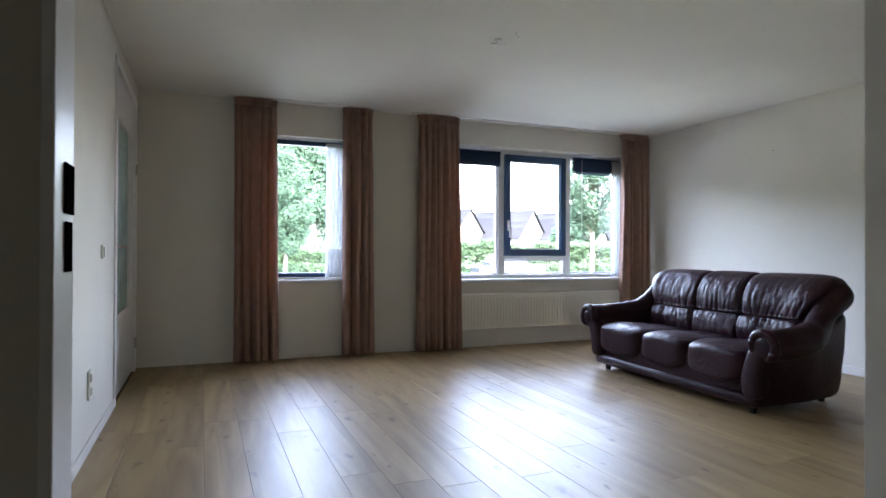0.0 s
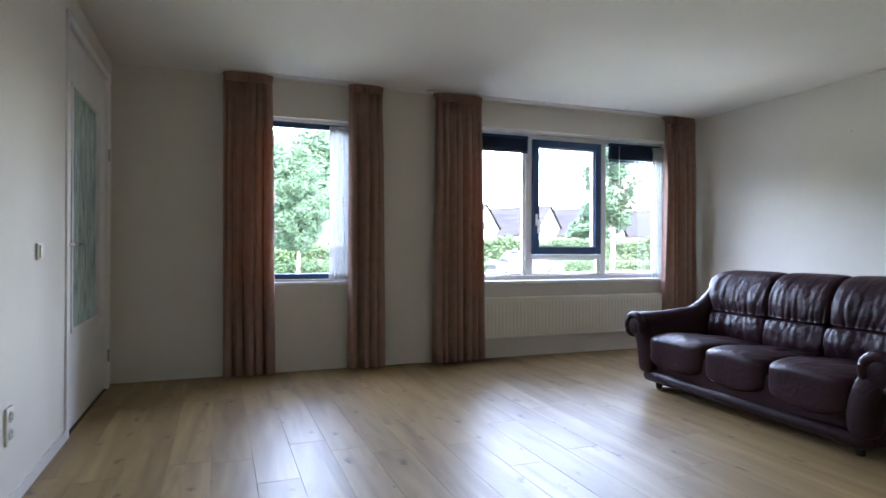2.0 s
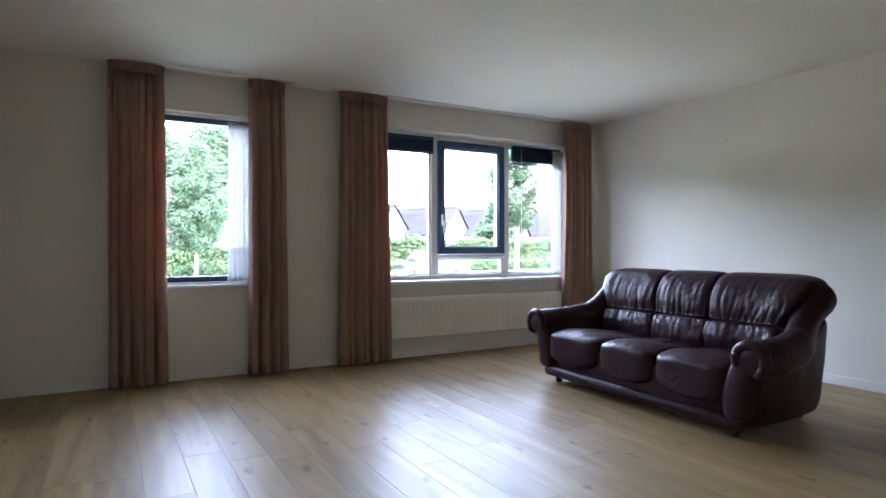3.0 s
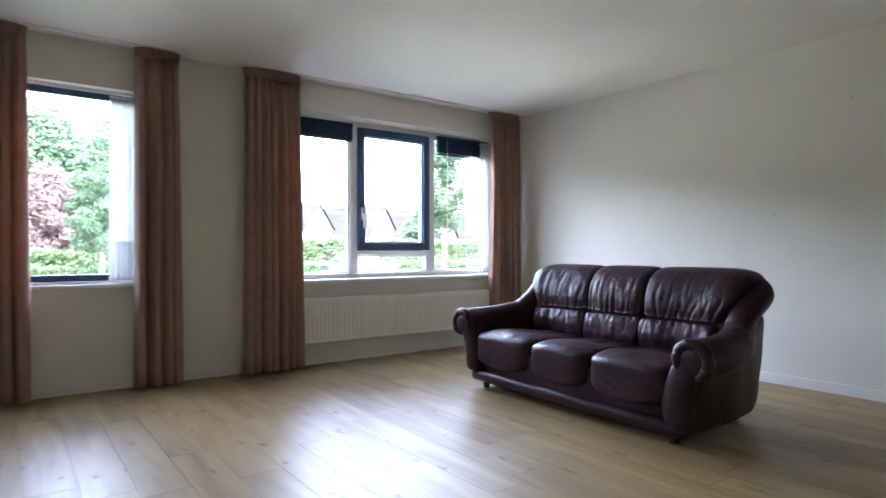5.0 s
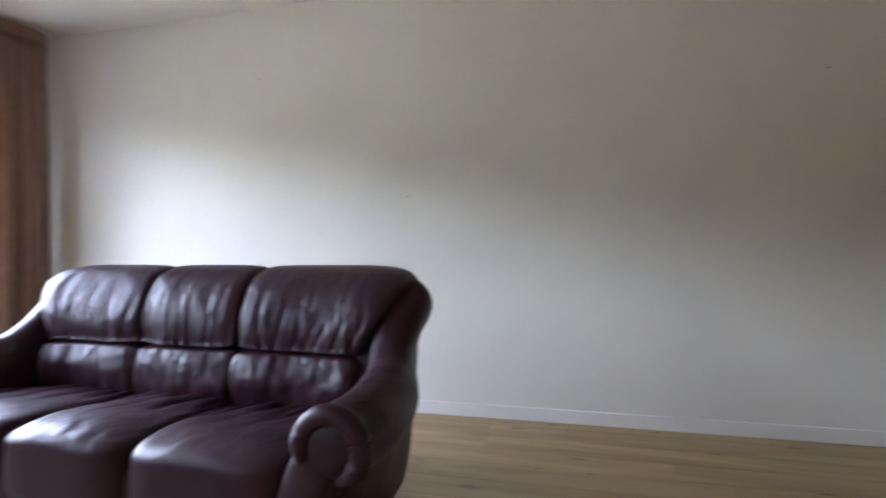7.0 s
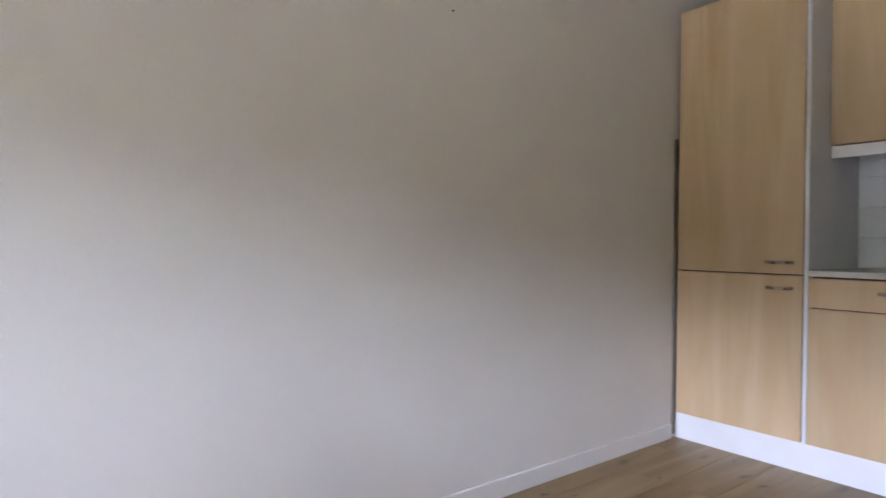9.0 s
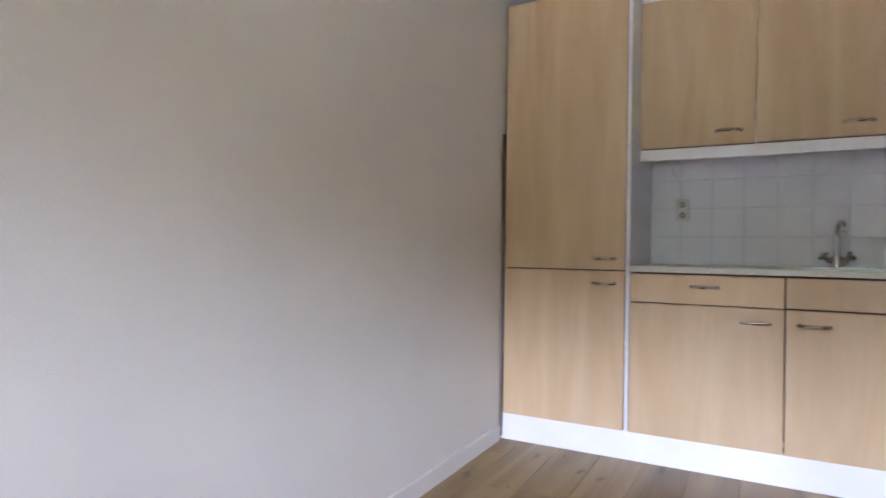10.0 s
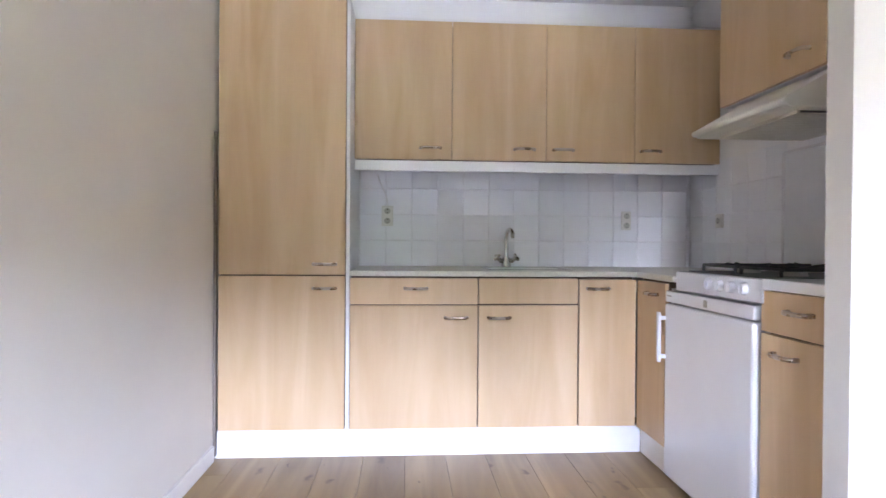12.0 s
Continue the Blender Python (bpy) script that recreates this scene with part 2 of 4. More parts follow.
M_TYRE = mat("rubber", (0.012, 0.012, 0.012), 0.8)


# ---- mesh helpers ----
def box(bm, x0, x1, y0, y1, z0, z1, bevel=0.0, seg=2):
    r = bmesh.ops.create_cube(bm, size=1.0, matrix=Matrix.LocRotScale(((x0 + x1) / 2, (y0 + y1) / 2, (z0 + z1) / 2), None, (x1 - x0, y1 - y0, z1 - z0)))
    if bevel:
        es = list({e for v in r["verts"] for e in v.link_edges})
        bmesh.ops.bevel(bm, geom=es, offset=bevel, segments=seg, profile=0.5, affect="EDGES")
    return bm


def boxes(*list_of, bevel=0.0):
    bm = bmesh.new()
    for b in list_of:
        box(bm, *b, bevel=bevel)
    return bm


def cyl(bm, p0, p1, r, r2=None, seg=16):
    p0, p1 = Vector(p0), Vector(p1)
    d = p1 - p0
    m = Matrix.Translation((p0 + p1) / 2) @ d.to_track_quat("Z", "Y").to_matrix().to_4x4()
    bmesh.ops.create_cone(bm, cap_ends=True, segments=seg, radius1=r, radius2=r if r2 is None else r2, depth=d.length, matrix=m)
    return bm


def tube(bm, points, radii, seg=12, cap=True, squash=None):
    """A tube through points; radii one number or one a point."""
    pts = [Vector(p) for p in points]
    if not hasattr(radii, "__len__"):
        radii = [radii] * len(pts)
    rings, up = [], Vector((0, 0, 1))
    for i, p in enumerate(pts):
        d = (pts[min(i + 1, len(pts) - 1)] - pts[max(i - 1, 0)]).normalized()
        ref = up if abs(d.z) < 0.95 else Vector((1, 0, 0))
        a = d.cross(ref).normalized()
        b = a.cross(d).normalized()
        sa, sb = squash or (1, 1)
        rings.append([bm.verts.new(p + radii[i] * (sa * math.cos(t) * a + sb * math.sin(t) * b)) for t in [2 * math.pi * k / seg for k in range(seg)]])
    for r0, r1 in zip(rings, rings[1:]):
        for k in range(seg):
            bm.faces.new((r0[k], r0[(k + 1) % seg], r1[(k + 1) % seg], r1[k]))
    if cap:
        bm.faces.new(rings[0][::-1]), bm.faces.new(rings[-1])
    return bm


def smooth_path(points, n=6):
    """Catmull-Rom points through the given ones."""
    p = [Vector(q) for q in points]
    p = [2 * p[0] - p[1]] + p + [2 * p[-1] - p[-2]]
    out = []
    for i in range(1, len(p) - 2):
        for k in range(n):
            t = k / n
            out.append(0.5 * (2 * p[i] + (p[i + 1] - p[i - 1]) * t + (2 * p[i - 1] - 5 * p[i] + 4 * p[i + 1] - p[i + 2]) * t * t + (3 * p[i] - p[i - 1] - 3 * p[i + 1] + p[i + 2]) * t ** 3))
    return out + [p[-2]]


def pillow(bm, c, s, e=0.45, n=14, shape=None):
    """A soft box: a cube's grid pushed to a superellipsoid of half-sizes s round c; shape(u, v, w, p) bends it."""
    made = bmesh.ops.create_cube(bm, size=2.0)["verts"]
    es = list({ed for v in made for ed in v.link_edges})
    bmesh.ops.subdivide_edges(bm, edges=es, cuts=n, use_grid_fill=True)
    bm.verts.ensure_lookup_table()
    todo = [v for v in bm.verts if max(abs(q) for q in v.co) > 0.999 and v.tag is False]
    k = 2 / e
    for v in todo:
        u = Vector([math.copysign(abs(q) ** 0.9, q) for q in v.co])
        f = sum(abs(q) ** k for q in u) ** (-1 / k)
        p = Vector((u.x * f * s[0], u.y * f * s[1], u.z * f * s[2]))
        if shape:
            p = shape(u.x * f, u.y * f, u.z * f, p)
        v.co = p + Vector(c)
        v.tag = True
    return bm


def finish(name, bm, material, soft=False, fix=True):
    if fix:
        bmesh.ops.recalc_face_normals(bm, faces=bm.faces)
    me = bpy.data.meshes.new(name)
    bm.to_mesh(me)
    bm.free()
    me.materials.append(material)
    if soft:
        me.shade_smooth()
    return me


def thing(name, label, category, at=(0, 0, 0), group="", kind="", turn=0.0):
    ob = new(name)
    ob.empty_display_size = 0.1
    ob.matrix_world = pose(*at, 0, 0, turn)
    return tagged(ob, label, category, group, kind)


def part(name, bm, material, parent, label="", soft=False):
    """Links a bmesh, made in the parent's own axes, as one mesh object under it."""
    ob = new(name, finish(name, bm, material, soft))
    ob.parent = parent
    if label:
        ob["label"] = label
    return ob


def single(name, bm, material, label, category, kind="", soft=False, group=""):
    return tagged(new(name, finish(name, bm, material, soft)), label, category, group, kind)


# ---- structure ----
NW = 0.30
W1 = (1.02, 1.93, 0.765, 2.185)
W2 = (3.02, 5.46, 0.745, 2.245)
single("wall_north", boxes((-0.3, W1[0], 0, NW, 0, CEIL), (W1[0], W1[1], 0, NW, 0, W1[2]), (W1[0], W1[1], 0, NW, W1[3], CEIL),
       (W1[1], W2[0], 0, NW, 0, CEIL), (W2[0], W2[1], 0, NW, 0, W2[2]), (W2[0], W2[1], 0, NW, W2[3], CEIL), (W2[1], EAST + 0.3, 0, NW, 0, CEIL)),
       M_WALL, "off-white painted window wall with two openings", "wall", "structure")
DY0, DY1, DZ = -1.46, -0.12, 2.36
single("wall_west", boxes((-0.2, 0, -9.2, DY0, 0, CEIL), (-0.2, 0, DY0, DY1, DZ, CEIL), (-0.2, 0, DY1, 0, 0, CEIL)), M_WALL,
       "off-white painted side wall with a door opening", "wall", "structure")
single("wall_east", boxes((EAST, EAST + 0.25, -7.4, 0, 0, CEIL)), M_WALL, "bare off-white painted long wall", "wall", "structure")
DOOR_H = 2.12
single("wall_south", boxes((0, DOOR_W, SOUTH - SWALL, SOUTH, 0, CEIL), (DOOR_W, STUB_W, SOUTH - SWALL, SOUTH, DOOR_H, CEIL), (STUB_W, STUB_E, SOUTH - SWALL, SOUTH, 0, CEIL),
       (STUB_E, EAST, SOUTH - SWALL, SOUTH, KCEIL, CEIL)), M_WALL, "off-white painted partition wall with open doorway", "wall", "structure")
single("wall_kitchen_west", boxes((KWEST - 0.1, KWEST, -9.2, SOUTH - SWALL, 0, CEIL)), M_KWALL, "white painted kitchen side wall", "wall", "structure")
single("wall_kitchen_south", boxes((KWEST, EAST, KBACK - 0.25, KBACK, 0, CEIL)), M_KWALL, "white painted kitchen back wall", "wall", "structure")
single("wall_back", boxes((-0.2, KWEST - 0.1, -9.4, -9.2, 0, CEIL)), M_WALL, "plain painted back wall", "wall", "structure")
single("ceiling", boxes((-0.3, EAST + 0.3, -9.4, NW, CEIL, CEIL + 0.15)), M_CEIL, "smooth white painted ceiling", "ceiling", "structure")
single("ceiling_kitchen", boxes((KWEST, EAST, KBACK, SOUTH - SWALL, KCEIL, CEIL - 0.004)), M_KWALL, "lowered white kitchen ceiling", "ceiling", "structure")
floor = single("floor", boxes((-0.3, EAST + 0.3, -9.4, NW, -0.15, -0.012)), M_JOINT, "light oak laminate plank floor", "floor", "structure")
single("hall_wall", boxes((-1.2, -1.1, -3, 0.3, 0, CEIL), (-1.2, -0.2, -3.1, -3, 0, CEIL), (-1.2, -0.2, 0.2, 0.3, 0, CEIL), (-1.2, -0.2, -3, 0.2, CEIL, CEIL + .1)), M_WALL, "plain hall walls behind the door", "wall", "structure")

for x0, x1, z0, z1 in (W1, W2):
    opening = bpy.data.lights.new("window_daylight", "AREA")
    opening.shape, opening.size, opening.size_y = "RECTANGLE", x1 - x0, z1 - z0
    opening.cycles.is_portal = True
    new("window_daylight", opening).matrix_world = look(((x0 + x1) / 2, NW + 0.02, (z0 + z1) / 2), ((x0 + x1) / 2, -3, (z0 + z1) / 2))

# ---- windows, doors ----
def pane(parent, x0, x1, y, z0, z1):
    ob = part("pane", boxes((x0, x1, y, y + 0.006, z0, z1)), M_PANE, parent)
    ob.visible_shadow = False
    return ob


def frame_ring(x0, x1, y0, y1, z0, z1, w, bevel=0.004):
    return boxes((x0, x0 + w, y0, y1, z0, z1), (x1 - w, x1, y0, y1, z0, z1), (x0 + w, x1 - w, y0, y1, z0, z0 + w), (x0 + w, x1 - w, y0, y1, z1 - w, z1), bevel=bevel)


FY = 0.20
F1 = 0.11
win1 = thing("window_1", "tall fixed window with white outer and dark blue inner frame", "window", kind="structure")
part("window_frame", frame_ring(W1[0], W1[1], F1 - 0.03, F1 + 0.06, W1[2], W1[3], 0.022), M_FRAME, win1, "white painted timber frame")
part("inner_frame", frame_ring(W1[0] + 0.024, W1[1] - 0.024, F1 - 0.01, F1 + 0.05, W1[2] + 0.024, W1[3] - 0.024, 0.045), M_NAVY, win1, "dark blue painted inner frame")
pane(win1, W1[0] + 0.06, W1[1] - 0.06, F1 + 0.02, W1[2] + 0.06, W1[3] - 0.06)
part("window_sill", boxes((W1[0], W1[1], -0.025, F1 - 0.032, W1[2] - 0.022, W1[2] + 0.002), bevel=0.004), M_FRAME, win1, "narrow white window board")

win2 = thing("window_2", "wide white framed window with a dark blue opening sash", "window", kind="structure")
x0, x1, z0, z1 = W2
bars = bmesh.new()
for b in ((x0, x0 + 0.055, z0, z1), (x1 - 0.055, x1, z0, z1), (x0 + 0.055, x1 - 0.055, z1 - 0.05, z1), (x0 + 0.055, x1 - 0.055, z0, z0 + 0.045),
          (3.725, 3.80, z0 + 0.045, z1 - 0.05), (4.635, 4.705, z0 + 0.045, z1 - 0.05), (3.80, 4.635, 0.965, 1.005)):
    box(bars, b[0], b[1], FY - 0.03, FY + 0.07, b[2], b[3], bevel=0.005)
part("window_frame", bars, M_FRAME, win2, "white painted timber frame with two mullions")
part("bead", frame_ring(3.802, 4.633, FY - 0.012, FY + 0.03, z0 + 0.047, 0.963, 0.018), M_FRAME, win2)
part("bead", frame_ring(x0 + 0.057, 3.723, FY - 0.012, FY + 0.03, z0 + 0.047, z1 - 0.052, 0.018), M_FRAME, win2)
part("bead", frame_ring(4.707, x1 - 0.057, FY - 0.012, FY + 0.03, z0 + 0.047, z1 - 0.052, 0.018), M_FRAME, win2)
sash = part("sash", frame_ring(3.803, 4.632, FY - 0.06, FY + 0.03, 1.008, z1 - 0.055, 0.072, 0.006), M_NAVY, win2, "dark blue opening sash")
part("sash_bead", frame_ring(3.876, 4.559, FY - 0.03, FY + 0.02, 1.081, z1 - 0.128, 0.012), M_FRAME, sash, "white glazing bead")
part("sash_handle", boxes((3.825, 3.853, FY - 0.075, FY - 0.062, 1.30, 1.42), (3.83, 3.848, FY - 0.115, FY - 0.075, 1.34, 1.36), (3.826, 3.852, FY - 0.122, FY - 0.10, 1.22, 1.36), bevel=0.004), M_FRAME, sash, "white window handle")
pane(win2, x0 + 0.06, 3.72, FY + 0.01, z0 + 0.05, z1 - 0.055)
pane(win2, 4.71, x1 - 0.06, FY + 0.01, z0 + 0.05, z1 - 0.055)
pane(win2, 3.805, 4.63, FY + 0.01, z0 + 0.05, 0.96)
pane(win2, 3.87, 4.565, FY - 0.01, 1.075, z1 - 0.12)
part("window_sill", boxes((x0, x1, -0.05, FY - 0.032, z0 - 0.03, z0 + 0.002), bevel=0.005), M_FRAME, win2, "white window board")


def blind(x0, x1, ztop, zbot, cord_x):
    b = thing("venetian_blind", "dark blue venetian blind drawn up under the window head", "blind", (0, 0, ztop), group="raised blinds")
    part("head_rail", boxes((x0, x1, 0.10, 0.145, -0.035, 0), bevel=0.003), M_BLIND, b)
    n = int((ztop - zbot - 0.055) / 0.0075)
    for i in range(n):
        z = -0.04 - i * 0.0075
        part("slat", boxes((x0 + 0.004, x1 - 0.004, 0.098 + 0.003 * math.sin(i * 2.1), 0.147, z - 0.004, z)), M_BLIND, b)
    part("bottom_rail", boxes((x0 + 0.002, x1 - 0.002, 0.10, 0.146, zbot - ztop, zbot - ztop + 0.014), bevel=0.003), M_BLIND, b)
    bm = cyl(bmesh.new(), (cord_x, 0.094, -0.03), (cord_x, 0.094, 1.25 - ztop), 0.0025, seg=6)
    part("cord", bm, M_PLASTIC, b, "thin pull cord")


blind(3.03, 3.72, 2.205, 2.035, 3.06)
blind(4.72, 5.40, 2.205, 2.01, 4.83)

door = thing("door_1", "white painted hall door with a textured greenish glass pane, closed", "door", kind="structure")
part("door_frame", boxes((-0.12, 0.012, DY0, DY0 + 0.055, 0, DZ), (-0.12, 0.012, DY1 - 0.055, DY1, 0, DZ), (-0.12, 0.012, DY0 + 0.055, DY1 - 0.055, DZ - 0.05, DZ), bevel=0.003), M_WHITE, door)
a0, a1, g0, g1, gz0, gz1 = DY0 + 0.06, DY1 - 0.06, -1.235, -0.42, 0.58, 2.0
leaf = part("door_leaf", boxes((-0.055, -0.015, a0, g0, 0.008, DZ - 0.055), (-0.055, -0.015, g1, a1, 0.008, DZ - 0.055), (-0.055, -0.015, g0, g1, 0.008, gz0), (-0.055, -0.015, g0, g1, gz1, DZ - 0.055)), M_WHITE, door, "white painted door leaf")
part("glass_bead", boxes((-0.016, -0.006, g0 - 0.02, g0 + 0.004, gz0 - 0.02, gz1 + 0.02), (-0.016, -0.006, g1 - 0.004, g1 + 0.02, gz0 - 0.02, gz1 + 0.02), (-0.016, -0.006, g0 + .004, g1 - .004, gz0 - 0.02, gz0 + 0.004), (-0.016, -0.006, g0 + .004, g1 - .004, gz1 - 0.004, gz1 + 0.02), bevel=0.003), M_WHITE, leaf)
part("glass", boxes((-0.04, -0.03, g0, g1, gz0, gz1)), M_HAMMER, leaf, "rippled greenish glass with hall light in its pale colour")
hb = boxes((-0.016, -0.008, a0 + 0.05, a0 + 0.09, 0.93, 1.15), bevel=0.003)
tube(hb, smooth_path([(-0.01, a0 + 0.07, 1.075), (0.03, a0 + 0.07, 1.075), (0.045, a0 + 0.085, 1.075), (0.045, a0 + 0.2, 1.07)]), 0.009, 8)
part("door_handle", hb, M_CHROME, leaf, "chrome lever handle on a long plate")
for hz in (0.25, 1.75):
    part("hinge", cyl(bmesh.new(), (0.012, a1 + 0.005, hz - 0.045), (0.012, a1 + 0.005, hz + 0.045), 0.008, seg=8), M_CHROME, door)

jamb = thing("doorway_lining", "white painted doorway lining with flat black patches for the shaded lock holes", "door frame", kind="structure")
part("side_lining", boxes((DOOR_W, DOOR_W + 0.015, SOUTH - SWALL - 0.012, SOUTH + 0.012, 0, DOOR_H - .017), bevel=0.002), M_WHITE, jamb)
part("side_lining", boxes((STUB_W - 0.015, STUB_W, SOUTH - SWALL - 0.012, SOUTH + 0.012, 0, DOOR_H - .017), bevel=0.002), M_WHITE, jamb)
part("head_lining", boxes((DOOR_W, STUB_W, SOUTH - SWALL - 0.012, SOUTH + 0.012, DOOR_H - .015, DOOR_H), bevel=0.002), M_WHITE, jamb)
# lock holes have no depth: black patches paint their shade
part("lock_hole_patch", boxes((DOOR_W + 0.0155, DOOR_W + 0.019, SOUTH - 0.055, SOUTH - 0.005, 1.085, 1.15), bevel=0.001), M_HOLE, jamb)
part("lock_hole_patch", boxes((DOOR_W + 0.0155, DOOR_W + 0.019, SOUTH - 0.05, SOUTH - 0.015, 1.01, 1.075), bevel=0.001), M_HOLE, jamb)

single("baseboard_east", boxes((EAST - 0.014, EAST, KFRONT + 0.02, -0.002, 0, 0.075), bevel=0.004), M_BASE, "low white painted baseboard", "baseboard", "structure")
single("baseboard_north", boxes((0.005, EAST - 0.015, -0.008, 0, 0, 0.045), bevel=0.002), M_WALL, "low white painted baseboard", "baseboard", "structure")
single("baseboard_west", boxes((0, 0.012, SOUTH + 0.002, DY0 - 0.002, 0, 0.06), bevel=0.003), M_BASE, "low white painted baseboard", "baseboard", "structure")


# ---- curtains ----
def curtain(name, x0, x1, y, z0, z1, folds, label, material, seed, amp=0.035, header=0.07, group="", spread=0.02, thick=0.004):
    rnd = random.Random(seed)
    nx, nz = folds * 20, 26
    top = thing(name, label, "curtain", ((x0 + x1) / 2, y, z0), group=group)
    ph = [rnd.uniform(-1.3, 1.3) for _ in range(folds + 2)]
    am = [rnd.uniform(0.35, 1.35) for _ in range(folds + 2)]

    def sheet(za, zb, rows, gather):
        bm = bmesh.new()
        grid = []
        for j in range(rows + 1):
            z = za + (zb - za) * j / rows
            down = 1 - (z - z0) / (z1 - z0)
            row = []
            for i in range(nx + 1):
                u = i / nx
                k = u * folds
                a, f = int(k), k - int(k)
                w = f * f * (3 - 2 * f)
                p = ph[a] * (1 - w) + ph[a + 1] * w
                s = am[a] * (1 - w) + am[a + 1] * w
                wob = 2 * math.pi * k + p + 0.55 * math.sin(2.6 * down + 1.7 * ph[a]) * (1 - w) + 0.55 * math.sin(2.6 * down + 1.7 * ph[a + 1]) * w
                depth = amp * min(1.0, 0.4 + 2.2 * down) * (0.7 + 0.3 * down) * s
                yy = depth * math.sin(wob) + 0.12 * depth * math.sin(2.7 * wob + 1) + 0.01 * max(0, 1 - 5 * down) * math.sin(4.3 * wob)
                width = (x1 - x0) * (1 + spread * 2 * (down - 0.3))
                xx = (u - 0.5) * width + 0.35 * depth * math.cos(wob)
                if gather:
                    flare = 1.0 + 0.05 * ((z - z1 + header) / header) ** 2
                    mixed = min(1.0, max(0.0, (z - z1 + header) / (0.75 * header)))
                    yy = yy * (1 - mixed) + mixed * amp * (-0.45 + 0.8 * abs(2 * u - 1) ** 5) + 0.013 * math.sin(4 * wob) * s + 0.008 * math.sin(7.1 * wob + 1)
                    xx = ((u - 0.5) * width + 0.35 * depth * math.cos(wob)) * flare
                row.append(bm.verts.new((xx, yy, z - z0)))
            grid.append(row)
        for j in range(rows):
            for i in range(nx):
                bm.faces.new((grid[j][i], grid[j][i + 1], grid[j + 1][i + 1], grid[j + 1][i]))
        return bm
    body = part("drape", sheet(z0, z1 - header, nz, False), material, top, soft=True)
    head = part("heading", sheet(z1 - header, z1, 8, True), material, top, "gathered heading tape band", soft=True)
    for ob in (body, head):
        md = ob.modifiers.new("thickness", "SOLIDIFY")
        md.thickness = thick
    return top


CL = "floor-length brown pleated cloth curtain with a gathered heading"
curtain("curtain", 0.81, 1.19, -0.13, 0.02, 2.485, 5, CL, M_CURT, 1, group="brown curtains", amp=0.065, spread=0.045)
curtain("curtain", 1.84, 2.14, -0.13, 0.02, 2.485, 4, CL, M_CURT, 2, group="brown curtains", amp=0.065, spread=0.045)
curtain("curtain", 2.62, 3.10, -0.13, 0.02, 2.485, 7, CL, M_CURT, 3, group="brown curtains", amp=0.065, spread=0.045)
curtain("curtain", 5.235, 5.66, -0.13, 0.02, 2.485, 5, CL, M_CURT, 4, group="brown curtains", amp=0.065, spread=0.045)
voile = curtain("voile_curtain", 1.70, 1.90, 0.045, W1[2] + 0.025, 2.14, 5, "sheer white net curtain with a lace hem in the window", M_VOILE, 5, amp=0.022, header=0.02, group="net curtains", thick=0.001)
curtain("voile_curtain", 5.27, 5.44, 0.075, W2[2] + 0.02, 2.18, 5, "narrow sheer white net curtain at the window edge", M_VOILE, 6, amp=0.018, header=0.02, group="net curtains", thick=0.001, spread=0.06)
lace = bmesh.new()
rl = random.Random(8)
for i in range(44):
    for j in range(46):
        if j in (0, 1, 44, 45) or (i * 3 + j * 5) % 7 < 3 or rl.random() < 0.25:
            xa, za = -0.11 + 0.005 * i, 0.0 + 0.0062 * j
            yy = 0.012 * math.sin(i * 0.9)
            lace.faces.new([lace.verts.new(q) for q in ((xa, yy, za), (xa + 0.005, yy, za), (xa + 0.005, yy, za + 0.0062), (xa, yy, za + 0.0062))])
lc = new("lace_hem", finish("lace_hem", lace, M_LACE, fix=False))
lc.parent, lc.location, lc["label"] = voile, (0, -0.022, 0.0), "patterned lace hem"
for (a, b) in ((0.78, 2.2), (2.55, 5.68)):
    rail = thing("curtain_rail", "slim white curtain rail fixed under the ceiling", "curtain rail", (a, -0.13, CEIL), group="curtain rails")
    part("track", boxes((0, b - a, -0.014, 0.014, -0.016, 0), bevel=0.002), M_WHITE, rail)
    part("track_end", boxes((b - a, b - a + 0.012, -0.016, 0.016, -0.018, 0), bevel=0.002), M_PLASTIC, rail)

# ---- radiator ----
rad = thing("radiator", "long cream ribbed panel radiator under the wide window", "radiator", (2.98, 0, 0.2))
RW, RH = 2.26, 0.385
bm = boxes((0, RW, -0.105, -0.03, 0, RH), bevel=0.008)
part("body", bm, M_HOOD, rad)
ribs = 56
for i in range(ribs):
    xx = 0.03 + (RW - 0.06) * (i + 0.5) / ribs
    part("rib", boxes((xx - 0.012, xx + 0.012, -0.1105, -0.106, 0.035, RH - 0.035), bevel=0.0035), M_HOOD, rad)
part("top_grille", boxes((0.005, RW - 0.005, -0.1, -0.035, RH, RH + 0.006)), M_HOOD, rad)
for xx in (0.25, RW - 0.25):
    part("bracket", boxes((xx, xx + 0.03, -0.03, 0, 0.05, RH - 0.03)), M_WHITE, rad)
part("pipe", cyl(bmesh.new(), (RW - 0.06, -0.06, -0.2), (RW - 0.06, -0.06, 0), 0.008, seg=8), M_WHITE, rad)

